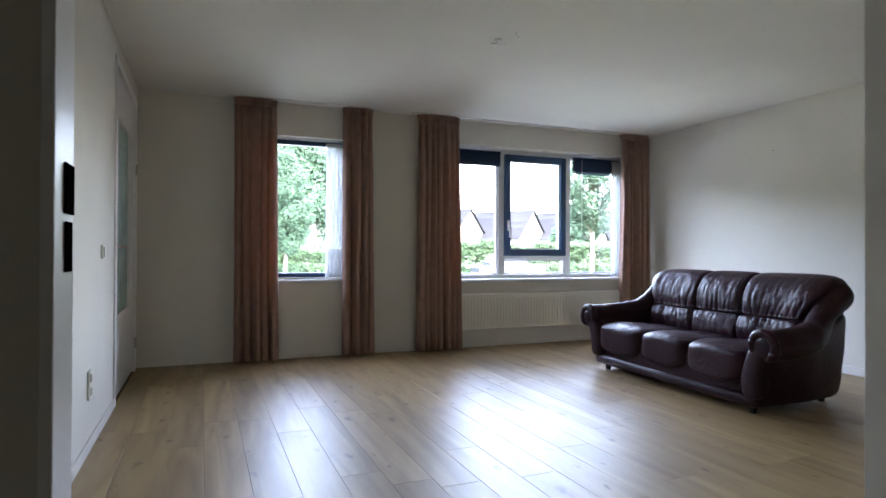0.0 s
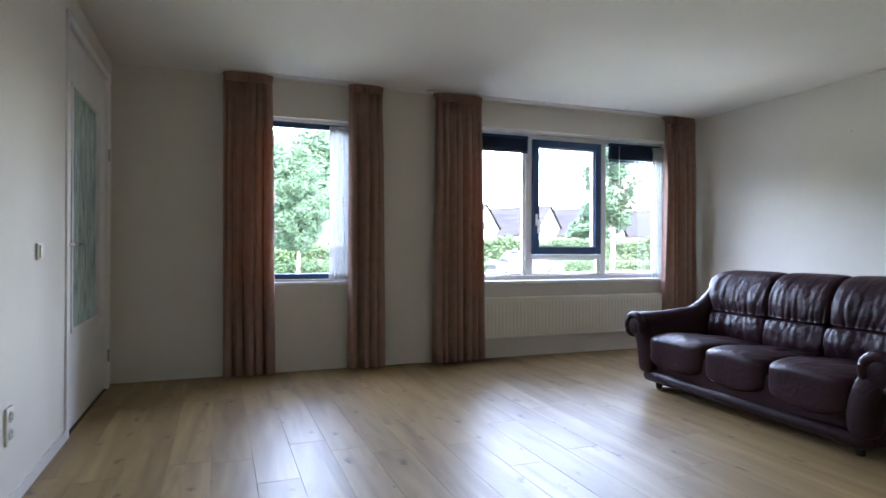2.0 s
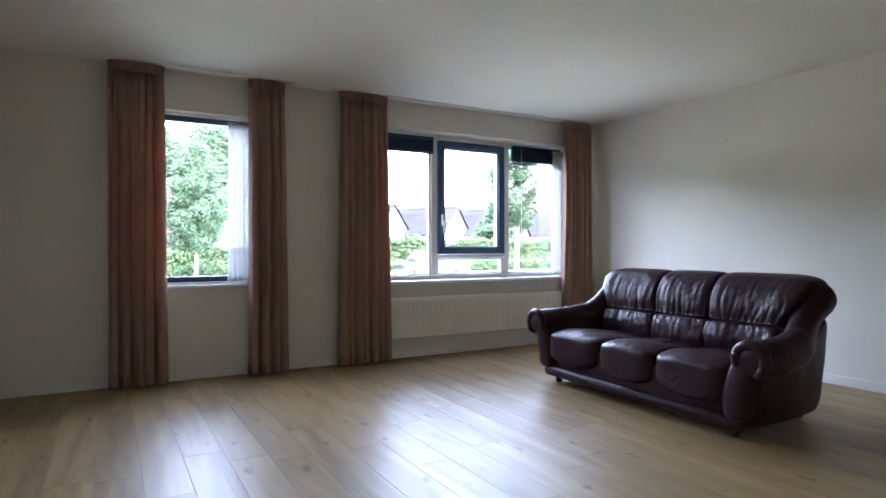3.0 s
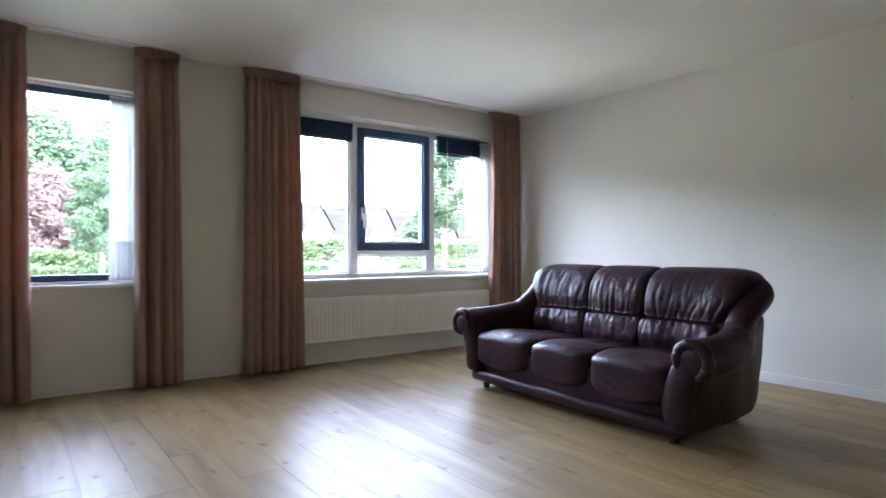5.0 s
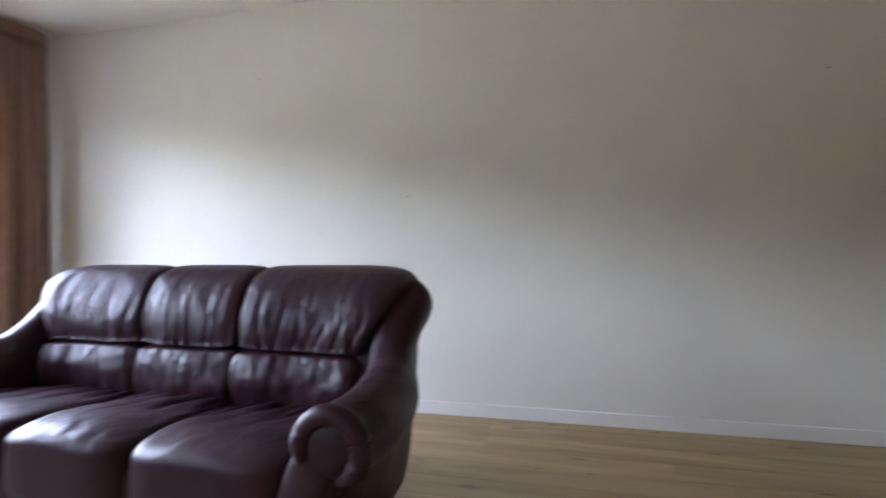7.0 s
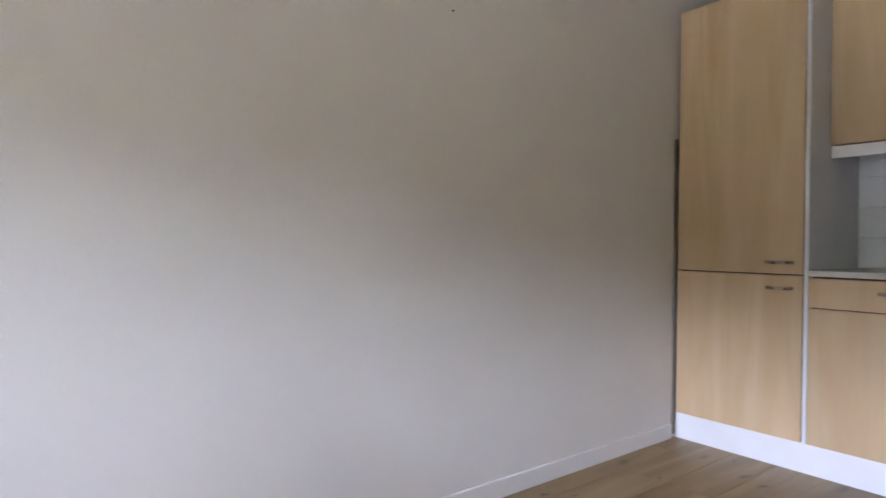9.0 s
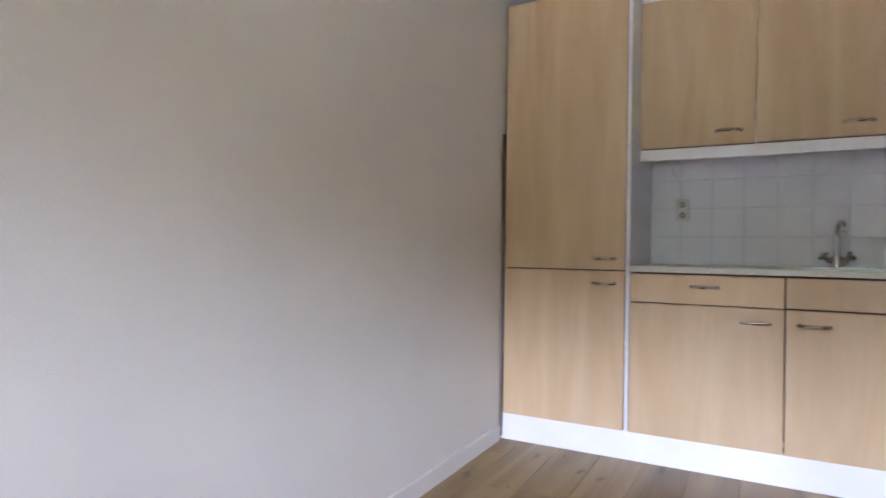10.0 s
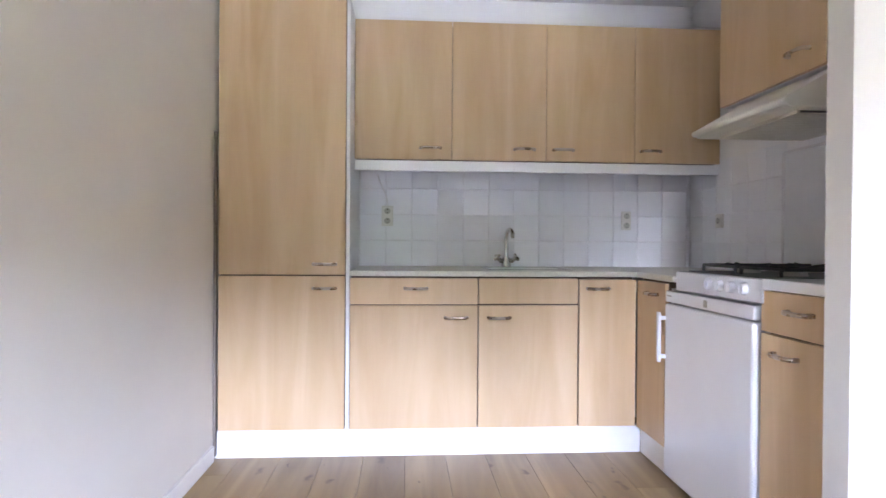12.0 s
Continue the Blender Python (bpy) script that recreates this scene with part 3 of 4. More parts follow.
# ---- sockets, switches, ceiling ----
def wall_plate(name, label, at, turn, kinds, w=0.08, h=0.08, category="socket"):
    p = thing(name, label, category, at, turn=turn)
    part("plate", boxes((-w / 2, w / 2, -0.012, 0, -h / 2, h / 2), bevel=0.004), M_PLASTIC, p)
    for (dx, dz, r) in kinds:
        if r > 0:
            bm = bmesh.new()
            cyl(bm, (dx, -0.016, dz), (dx, -0.010, dz), r, seg=20)
            part("rim", bm, M_PLASTIC, p)
            # raised disc, its darker colour stands for the shaded recess
            bm = bmesh.new()
            cyl(bm, (dx, -0.0175, dz), (dx, -0.0162, dz), r * 0.8, seg=20)
            part("recess", bm, M_SOCKETSHADE, p, "raised disc coloured darker for the socket recess shade")
            for s in (-1, 1):
                part("pin_hole", cyl(bmesh.new(), (dx, -0.0185, dz + s * 0.009), (dx, -0.0177, dz + s * 0.009), 0.003, seg=8), M_BLACK, p)
        else:
            part("rocker", boxes((dx - 0.026, dx + 0.026, -0.02, -0.0125, dz - 0.03, dz + 0.03), bevel=0.003), M_PLASTIC, p)
    return p


wall_plate("light_switch", "cream rocker light switch beside the hall door", (0, -1.97, 1.037), 90, [(0, 0, 0)], category="switch")
wall_plate("double_socket", "cream double wall socket low on the wall", (0, -2.39, 0.345), 90, [(0, 0.035, 0.024), (0, -0.035, 0.024)], 0.08, 0.15)
for ny, nz in ((-1.793, 2.054), (-2.80, 1.27), (-3.30, 2.045), (-4.977, 1.831)):
    nail = thing("nail", "small dark nail stuck in the bare wall", "nail", (EAST, ny, nz), group="nails in the wall")
    part("shank", cyl(bmesh.new(), (-0.007, 0, 0.001), (0.0, 0, 0), 0.0018, seg=8), M_BLACK, nail)
    part("head", cyl(bmesh.new(), (-0.009, 0, 0.0012), (-0.007, 0, 0.001), 0.0038, seg=10), M_BLACK, nail)
hook = thing("ceiling_hook", "small metal hook screwed into the ceiling", "hook", (2.464, -2.498, CEIL))
part("hook", tube(bmesh.new(), smooth_path([(0, 0, 0), (0, 0, -0.02), (0.012, 0, -0.032), (0.02, 0, -0.02)]), 0.003, 6), M_CHROME, hook)
rose = thing("ceiling_rose", "small round white ceiling lamp point with loose wires", "ceiling rose", (2.41, -2.34, CEIL))
part("cap", cyl(bmesh.new(), (0, 0, -0.014), (0, 0, 0), 0.02, 0.026, seg=24), M_PLASTIC, rose)
part("wire", tube(bmesh.new(), smooth_path([(0, 0, -0.012), (0.01, 0.01, -0.03), (0.05, -0.01, -0.032), (0.07, 0, -0.02)]), 0.003, 6), M_PLASTIC, rose)
part("wire", tube(bmesh.new(), smooth_path([(0, 0, -0.012), (-0.01, 0.01, -0.025), (-0.045, 0.02, -0.03)]), 0.003, 6), M_GREY, rose)


# ---- sofa: origin at the middle of its footprint, front towards -x ----
def crumple(p, amount, scale, seed):
    q = Vector((p.x * scale, p.y * scale, p.z * scale)) + Vector((seed * 7.1, seed * 3.3, seed))
    return noise.fractal(q, 0.9, 2.0, 4) * amount


def closed_path(points, n):
    """Catmull-Rom points round a closed outline of (x, z) pairs."""
    m, out = len(points), []
    for i in range(m):
        p0, p1, p2, p3 = [Vector(points[(i + k - 1) % m]) for k in range(4)]
        for k in range(n):
            t = k / n
            out.append(0.5 * (2 * p1 + (p2 - p0) * t + (2 * p0 - 5 * p1 + 4 * p2 - p3) * t * t + (3 * p1 - p0 - 3 * p2 + p3) * t ** 3))
    return out


def gathers(rnd, count, reach, strength):
    """Folds sewn into a seam: each has a place across, a width, a depth, a length and a slant."""
    out = []
    for k in range(count):
        c = -0.92 + 1.84 * (k + rnd.uniform(0.15, 0.85)) / count
        out.append((c, rnd.uniform(0.022, 0.05), rnd.uniform(0.4, 1.0) * strength, rnd.uniform(0.45, 1.0) * reach, rnd.uniform(-0.16, 0.16) + 0.2 * c))
    return out


def fold_depth(folds, v, d):
    """Depth of the folds at v across, d metres away from the seam."""
    total = 0.0
    for c, w, a, reach, slant in folds:
        if d < reach:
            q = (v - c - slant * d / reach) / (w * (1 + 0.8 * d / reach))
            total += a * math.exp(-q * q) * (1 - d / reach) ** 0.8
    return total


def padded(outline, y_of, core, columns, shape, n=5, depth=0.17):
    """A stuffed roll: an (x, z) outline swept from v = -1 to 1, drawn in at both seams; y_of(v, z) places it across."""
    loop = closed_path(outline, n)
    core = Vector(core)
    bm, rings = bmesh.new(), []
    for i in range(columns + 1):
        v = -1 + 2 * i / columns
        v = math.copysign(1 - (1 - abs(v)) ** 1.25, v)
        k = 0.05 * abs(v) ** 4 + depth * abs(v) ** 22
        ring = []
        for q in loop:
            d = core + (q - core) * (1 - k)
            ring.append(bm.verts.new(shape(v, Vector((d.x, y_of(v, q.y), d.y)))))
        rings.append(ring)
    m = len(loop)
    for r0, r1 in zip(rings, rings[1:]):
        for k in range(m):
            bm.faces.new((r0[k], r0[(k + 1) % m], r1[(k + 1) % m], r1[k]))
    bm.faces.new(rings[0]), bm.faces.new(rings[-1][::-1])
    return bm


def build_sofa(at, turn):
    s = thing("leather_sofa", "three-seat dark burgundy leather sofa with rolled arms", "sofa", at, turn=turn)
    half = 0.80
    rnd = random.Random(17)
    bm = boxes((-0.455, -0.25, -half - 0.065, half + 0.065, 0.05, 0.138), bevel=0.036)
    box(bm, -0.25, 0.38, -half + 0.03, half - 0.03, 0.06, 0.13, bevel=0.01)
    part("plinth", bm, M_LEATHER2, s, "padded leather plinth band", soft=True)
    for i in range(6):
        yy = -half + 2 * half * (i + 0.5) / 6
        part("plinth_seam", boxes((-0.457, -0.4535, yy - 0.002, yy + 0.002, 0.078, 0.112)), M_LEATHER, s)

    def apron(u, v, w, p):
        p.x += -0.03 * math.cos(v * math.pi * 0.5) + crumple(p, 0.006, 5, 2)
        return p
    part("front_apron", pillow(bmesh.new(), (-0.04, 0, 0.215), (0.37, half + 0.03, 0.115), 0.16, 14, apron), M_LEATHER, s, soft=True)

    edges = (-0.80, -0.272, 0.228, 0.80)
    for i in range(3):
        yc, hw = (edges[i] + edges[i + 1]) / 2, (edges[i + 1] - edges[i]) / 2 + 0.006
        rear = gathers(rnd, 12, 0.5, 0.02)

        def seat(u, v, w, p, i=i, rear=rear):
            p.z += (0.014 * (1 - v * v) - 0.02 * max(0.0, -u) ** 3 - 0.045 * max(0.0, u + 0.5) / 1.5) * (w > 0)
            p.x += -0.022 * (1 - v ** 4) * (u < 0)
            if w < 0 and u < -0.3:
                p.z -= 0.05 * (1 - v * v)
            if w > 0.3:
                p.z -= fold_depth(rear, v, 0.25 - p.x)
            p.z += crumple(p, 0.007, 5, i)
            return p
        part("seat_cushion", pillow(bmesh.new(), (-0.085, yc, 0.318), (0.375, hw, 0.102), 0.25, 46, seat), M_LEATHER, s, soft=True)

    # the back: three stuffed sections over three lumbar rolls, the outer sections fanning out towards the top
    upper = [(0.140, 0.577), (0.124, 0.603), (0.124, 0.675), (0.147, 0.755), (0.193, 0.828), (0.255, 0.877), (0.330, 0.897), (0.395, 0.888), (0.442, 0.845), (0.458, 0.77), (0.45, 0.60), (0.30, 0.580)]
    lower = [(0.20, 0.305), (0.125, 0.335), (0.085, 0.405), (0.080, 0.485), (0.098, 0.548), (0.136, 0.576), (0.30, 0.577), (0.32, 0.46), (0.30, 0.31)]
    seams = (-0.735, -0.205, 0.262, 0.735)
    for i in range(3):
        ya, yb = seams[i], seams[i + 1]
        up_folds, top_folds, low_folds = gathers(rnd, 8, 0.22, 0.010), gathers(rnd, 6, 0.13, 0.006), gathers(rnd, 6, 0.17, 0.008)

        def across(v, z, i=i, ya=ya, yb=yb):
            fan = 0.135 * min(1.0, max(0.0, (z - 0.59) / 0.27))
            a, b = ya - (fan if i == 0 else 0), yb + (fan if i == 2 else 0)
            return (a + b) / 2 + v * (b - a) / 2

        def outer(v, i=i):
            return max(0.0, (-v if i == 0 else v if i == 2 else -1.0))

        def back(v, p, i=i, up=up_folds, tp=top_folds):
            o = outer(v, i)
            p.z -= 0.028 * o ** 5 * (p.z > 0.6)
            p.x -= 0.03 * o ** 2 * (p.x < 0.35)
            if p.x < 0.36:
                front = min(1.0, (0.36 - p.x) / 0.06)
                p.x += front * (fold_depth(up, v, p.z - 0.58) + fold_depth(tp, v, abs(0.895 - p.z))) + crumple(p, 0.007, 5, 9 + i)
                p.x += front * 0.004 * noise.noise(Vector((p.y * 34, i * 3.1, p.z * 7)))
            return p
        part("back_cushion", padded(upper, across, (0.30, 0.74), 64, back, 7), M_LEATHER, s, soft=True)

        def lumbar(v, p, i=i, lo=low_folds):
            o = outer(v, i)
            p.x -= 0.03 * o ** 2
            if p.x < 0.26:
                p.x += fold_depth(lo, v, 0.58 - p.z) + crumple(p, 0.012, 6, 5 + i) + 0.005 * noise.noise(Vector((p.y * 26, i + 2.5, p.z * 10)))
            return p
        part("lumbar_cushion", padded(lower, across, (0.22, 0.45), 56, lumbar, 7, 0.09), M_LEATHER, s, soft=True)

    def shell(u, v, w, p):
        p.y *= 1 + 0.06 * w
        p.x += 0.02 * w + crumple(p, 0.006, 4, 20)
        return p
    part("back_shell", pillow(bmesh.new(), (0.365, 0, 0.42), (0.065, half - 0.005, 0.345), 0.25, 18, shell), M_LEATHER, s, soft=True)

    for side in (-1, 1):
        def panel(u, v, w, p, side=side):
            p.y += side * (0.05 * (w + 1) ** 1.3 * (0.75 - 0.75 * u) - 0.06 * max(0.0, u) * (1 - w) / 2)
            p.z += 0.13 * max(0.0, u) ** 2 * max(0.0, w)
            p.x += crumple(p, 0.006, 5, 30 + side)
            p.y += crumple(p, 0.004, 7, 34 + side)
            return p
        part("arm_panel", pillow(bmesh.new(), (0.0, side * (half - 0.005), 0.295), (0.405, 0.075, 0.24), 0.2, 18, panel), M_LEATHER, s, "flat leather side panel", soft=True)
        # the roll: level over the arm, then climbing beside the back to a round end at its top corner
        path = smooth_path([(-0.455, side * 0.948, 0.46), (-0.40, side * 0.948, 0.461), (-0.25, side * 0.945, 0.466), (-0.07, side * 0.925, 0.485), (0.06, side * 0.888, 0.525),
                            (0.15, side * 0.856, 0.595), (0.225, side * 0.842, 0.665), (0.295, side * 0.836, 0.722), (0.36, side * 0.832, 0.758), (0.425, side * 0.83, 0.772)], 5)
        nn = len(path)
        rad = []
        for k in range(nn):
            t = k / (nn - 1)
            r = 0.102 - 0.022 * math.sin(math.pi * min(1.0, max(0.0, (t - 0.35) / 0.45)))
            if t < 0.045:
                r *= 0.86 + 0.14 * math.sqrt(t / 0.045)
            if t > 0.86:
                r *= math.sqrt(max(0.03, 1 - ((t - 0.86) / 0.142) ** 2))
            rad.append(r)
        bm = tube(bmesh.new(), path, rad, 28)
        for v in bm.verts:
            v.co += Vector((0, 1, 0)) * crumple(v.co, 0.006, 5, 40 + side) + Vector((0, 0, 1)) * crumple(v.co, 0.006, 6, 44 + side)
            v.co.z += 0.004 * noise.noise(Vector((v.co.x * 32, v.co.y * 6, side * 3.0))) * (-0.4 < v.co.x < 0.35)
        part("arm_roll", bm, M_LEATHER, s, soft=True)
        # leather filling between the roll and the end of the back
        bm = pillow(bmesh.new(), (0.27, side * 0.775, 0.615), (0.12, 0.085, 0.20), 0.55, 16, lambda u, v, w, p, side=side: p + Vector((0.085 * w, side * 0.045 * w, 0)) + Vector((crumple(p, 0.008, 7, 50), 0, 0)))
        part("wing", bm, M_LEATHER, s, soft=True)
        # front of the arm: a rolled lip that curls round a padded keyhole-shaped facing
        cx, cz = 0.948, 0.46
        lip = [(-0.445, side * y, z) for y, z in ((0.822, 0.20), (0.834, 0.28), (0.848, 0.35), (0.861, 0.41))]
        lip += [(-0.457, side * (cx + 0.084 * math.cos(a)), cz + 0.084 * math.sin(a)) for a in [math.pi * (1.08 - k / 8.7) for k in range(14)]]
        run = smooth_path(lip, 4)
        thick = [0.03 * min(1.0, 0.25 + 2.6 * k / len(run)) * min(1.0, 0.3 + 6 * (1 - k / len(run))) for k in range(len(run))]
        part("scroll_lip", tube(bmesh.new(), run, thick, 12), M_LEATHER, s, "thick curled leather lip", soft=True)

        def face(u, v, w, p, side=side):
            p.y += side * (0.05 * max(0.0, w + 0.5) ** 1.7)
            p.y *= 1 - 0.012 * (1 - abs(w))
            p.x += 0.012 * v * v
            return p
        bm = pillow(bmesh.new(), (-0.42, side * (half + 0.040), 0.305), (0.052, 0.079, 0.19), 0.45, 16, face)
        pillow(bm, (-0.44, side * cx, cz), (0.038, 0.078, 0.078), 0.8, 14)
        part("arm_facing", bm, M_LEATHER2, s, "padded keyhole-shaped arm front", soft=True)
    for fx, fy in ((-0.36, -0.78), (-0.36, 0.78), (0.36, -0.70), (0.36, 0.70)):
        part("foot", cyl(bmesh.new(), (fx, fy, 0), (fx, fy, 0.07), 0.022, 0.028, 14), M_FOOT, s, "short black foot")
    return s


build_sofa((4.27, -2.355, 0), -2.3)

# ---- kitchen ----
G = 0.0014


def handle(parent, x, z, y, w=0.11, axis="x"):
    """A bow handle across a front; the front faces +y (axis x) or +x (axis y)."""
    pts = [(-w / 2, 0.0, 0), (-w / 2 + 0.006, 0.022, 0), (-w / 4, 0.032, 0), (w / 4, 0.032, 0), (w / 2 - 0.006, 0.022, 0), (w / 2, 0.0, 0)]
    pts = [((x + a, y + b, z + c) if axis == "x" else (y + b, x + a, z + c)) for a, b, c in pts]
    bm = tube(bmesh.new(), smooth_path(pts, 4), 0.006, 8, squash=(0.8, 1.2))
    for e in (-w / 2 + 0.004, w / 2 - 0.004):
        q = (x + e, y + 0.002, z) if axis == "x" else (y + 0.002, x + e, z)
        q2 = (q[0], q[1] + 0.012, q[2]) if axis == "x" else (q[0] + 0.012, q[1], q[2])
        cyl(bm, q, q2, 0.008, seg=10)
    return part("handle", bm, M_BRONZE, parent, "bowed metal bar handle", soft=True)


def cabinet_front(parent, name, x0, x1, z0, z1, y, hx=None, hz=None):
    ob = part(name, boxes((x0 + G, x1 - G, y - 0.018, y, z0 + G, z1 - G), bevel=0.0015), M_BEECH, parent)
    if hx is not None:
        handle(ob, hx, hz, y)
    return ob


def cabinet(name, label, x0, x1, y0, y1, z0, z1, group):
    c = thing(name, label, "cabinet", (0, 0, 0), group=group)
    # body coloured dark so the gaps between fronts look shaded
    part("body", boxes((x0 + 0.004, x1 - 0.004, y0, y1 - 0.03, z0 + 0.004, z1), bevel=0.001), M_CARCSHADE, c, "carcass coloured dark for the shade in the door gaps")
    return c


BY = KFRONT
tall = cabinet("tall_cabinet", "tall beech-look kitchen cabinet with two doors", 5.122, EAST - 0.016, KBACK, BY, 0.135, 2.185, "")
cabinet_front(tall, "door", 5.125, EAST - 0.02, 0.87, 2.185, BY, 5.222, 0.922)
cabinet_front(tall, "door", 5.125, EAST - 0.02, 0.135, 0.866, BY, 5.222, 0.808)
part("side_panel", boxes((5.106, 5.122, KBACK, BY - 0.004, 0.135, 2.185)), M_CARC, tall, "white side panel")
# strip coloured as the shadowed gap at the wall
single("gap_shade_strip", boxes((EAST - 0.015, EAST - 0.002, BY - 0.01, BY + 0.012, 0.02, 1.54), bevel=0.003), M_GAPSHADE, "narrow strip coloured dark as the shadow gap beside the tall cabinet", "trim", "structure")

b1 = cabinet("base_cabinet", "beech-look base cabinet with drawer and door", 4.49, 5.104, KBACK, BY, 0.135, 0.862, "kitchen base cabinets")
cabinet_front(b1, "drawer_front", 4.49, 5.104, 0.73, 0.858, BY, 4.79, 0.808)
cabinet_front(b1, "door", 4.49, 5.104, 0.135, 0.728, BY, 4.595, 0.668)
b2 = cabinet("base_cabinet", "beech-look sink cabinet with blind drawer front and door", 4.0, 4.488, KBACK, BY, 0.135, 0.862, "kitchen base cabinets")
cabinet_front(b2, "drawer_front", 4.0, 4.488, 0.733, 0.858, BY)
cabinet_front(b2, "door", 4.0, 4.488, 0.135, 0.728, BY, 4.388, 0.668)
b3 = cabinet("base_cabinet", "narrow beech-look base cabinet with one door", 3.717, 3.998, KBACK, BY, 0.135, 0.862, "kitchen base cabinets")
cabinet_front(b3, "door", 3.711, 3.996, 0.135, 0.854, BY, 3.903, 0.808)
XW = 3.707
single("plinth", boxes((XW - 0.03, EAST - 0.003, BY - 0.05, BY - 0.022, 0, 0.133), bevel=0.002), M_WHITE, "white kitchen plinth board under the cabinets", "plinth")
single("plinth", boxes((XW - 0.058, XW - 0.032, -6.09, BY - 0.024, 0, 0.133), bevel=0.002), M_WHITE, "short white plinth board beside the refrigerator", "plinth")


def side_front(parent, name, y0, y1, z0, z1, hy=None, hz=None, x=XW):
    ob = part(name, boxes((x - 0.018, x, y0 + G, y1 - G, z0 + G, z1 - G), bevel=0.0015), M_BEECH, parent)
    if hy is not None:
        handle(ob, hy, hz, x, axis="y")
    return ob


b4 = thing("base_cabinet", "beech-look corner base cabinet beside the refrigerator", "cabinet", group="kitchen base cabinets")
part("body", boxes((KWEST, XW - 0.02, -6.43, -6.15, 0.135, 0.862)), M_CARCSHADE, b4, "carcass coloured dark for the shade in the door gaps")
side_front(b4, "door", -6.458, -6.15, 0.135, 0.854, -6.27, 0.80)
b5 = thing("base_cabinet", "beech-look base cabinet with drawer and door by the partition", "cabinet", group="kitchen base cabinets")
part("body", boxes((KWEST, XW - 0.02, -5.435, -5.10, 0.06, 0.883)), M_CARCSHADE, b5, "carcass coloured dark for the shade in the door gaps")
side_front(b5, "drawer_front", -5.455, -5.10, 0.75, 0.88, -5.262, 0.825)
side_front(b5, "door", -5.455, -5.10, 0.065, 0.746, -5.325, 0.69)
part("base_board", boxes((KWEST, XW - 0.05, -5.435, -5.10, 0, 0.06)), M_CARC, b5)

wt = thing("worktop", "cream speckled laminate worktop with rounded edge", "worktop")
part("slab", boxes((KWEST, 5.104, KBACK, BY + 0.018, 0.866, 0.893), bevel=0.004), M_TOP, wt)
part("side_slab", boxes((KWEST, XW + 0.015, BY + 0.02, -6.045, 0.866, 0.893), bevel=0.004), M_TOP, wt)
single("worktop", boxes((KWEST, XW + 0.015, -5.43, -5.095, 0.884, 0.918), bevel=0.004), M_ENAMEL, "short white worktop beside the gas hob", "worktop")

# sink and tap
sk = thing("kitchen_sink", "small round-cornered steel sink set in the worktop", "sink", (4.2, -6.76, 0.893))
bm = frame_ring(-0.22, 0.22, 0, 0.003, -0.17, 0.17, 0.02, 0)
for v in bm.verts:
    v.co = Vector((v.co.x, v.co.z, v.co.y))
part("rim", bm, M_CHROME, sk)
tap = thing("kitchen_tap", "chrome swan-neck kitchen tap with two cross handles", "tap", (4.265, -6.985, 0.893))
bm = cyl(bmesh.new(), (0, 0, 0), (0, 0, 0.055), 0.028, 0.02, 20)
cyl(bm, (-0.04, 0, 0.035), (0.04, 0, 0.035), 0.013, seg=12)
part("body", bm, M_CHROME, tap, soft=False)
part("spout", tube(bmesh.new(), smooth_path([(0, 0, 0.05), (0, 0, 0.10), (0, 0.004, 0.165), (-0.004, 0.03, 0.205), (-0.01, 0.08, 0.212), (-0.014, 0.115, 0.19), (-0.014, 0.122, 0.165)]), 0.0105, 12), M_CHROME, tap, soft=True)
for sx in (-1, 1):
    bm = cyl(bmesh.new(), (sx * 0.035, 0.005, 0.038), (sx * 0.058, 0.018, 0.058), 0.012, 0.014, 12)
    for q in range(4):
        a = q * math.pi / 2 + 0.4
        ax = Vector((sx * 0.035, 0.015, 0.03)).normalized()
        e1 = ax.orthogonal().normalized()
        e2 = ax.cross(e1)
        d = math.cos(a) * e1 + math.sin(a) * e2
        c0 = Vector((sx * 0.056, 0.017, 0.056))
        cyl(bm, c0, c0 + d * 0.022, 0.007, 0.009, 8)
    part("tap_handle", bm, M_CHROME, tap, "chrome cross handle")

# wall cabinets
UY = -6.685
xs = [5.105, 4.604, 4.111, 3.638, 3.172]
hx = [4.715, 4.225, 4.02, 3.553]
for i in range(4):
    c = cabinet("wall_cabinet", "beech-look wall cabinet with a single door", xs[i + 1] + 0.001, xs[i] - 0.001, KBACK, UY, 1.455, 2.17, "kitchen wall cabinets")
    cabinet_front(c, "door", xs[i + 1], xs[i], 1.455, 2.17, UY, hx[i], 1.515)
single("light_pelmet", boxes((3.172, 5.104, UY - 0.035, UY - 0.012, 1.398, 1.452), bevel=0.003), M_WHITE, "white light pelmet under the wall cabinets", "pelmet")
single("cabinet_cornice", boxes((KWEST, 5.104, KBACK, UY - 0.05, 2.174, 2.20), bevel=0.003), M_WHITE, "white board on top of the wall cabinets", "cornice")
cw = thing("wall_cabinet", "beech-look wall cabinet above the cooker hood", "cabinet", group="kitchen wall cabinets")
part("body", boxes((KWEST, 3.467, -6.12, -5.47, 1.615, 2.25)), M_CARC, cw, "white carcass")
side_front(cw, "door", -6.12, -5.47, 1.615, 2.25, -5.60, 1.69, x=3.487)

# cooker hood
hood = thing("cooker_hood", "slim cream cooker hood with a slatted grille below", "cooker hood", (0, 0, 1.47))
bm = bmesh.new()
prof = [(KWEST + 0.002, 0.0), (3.612, 0.0), (3.637, 0.012), (3.634, 0.028), (3.46, 0.125), (3.45, 0.14), (KWEST + 0.002, 0.14)]
ya, yb = -6.06, -5.46
va = [bm.verts.new((x, ya, z)) for x, z in prof]
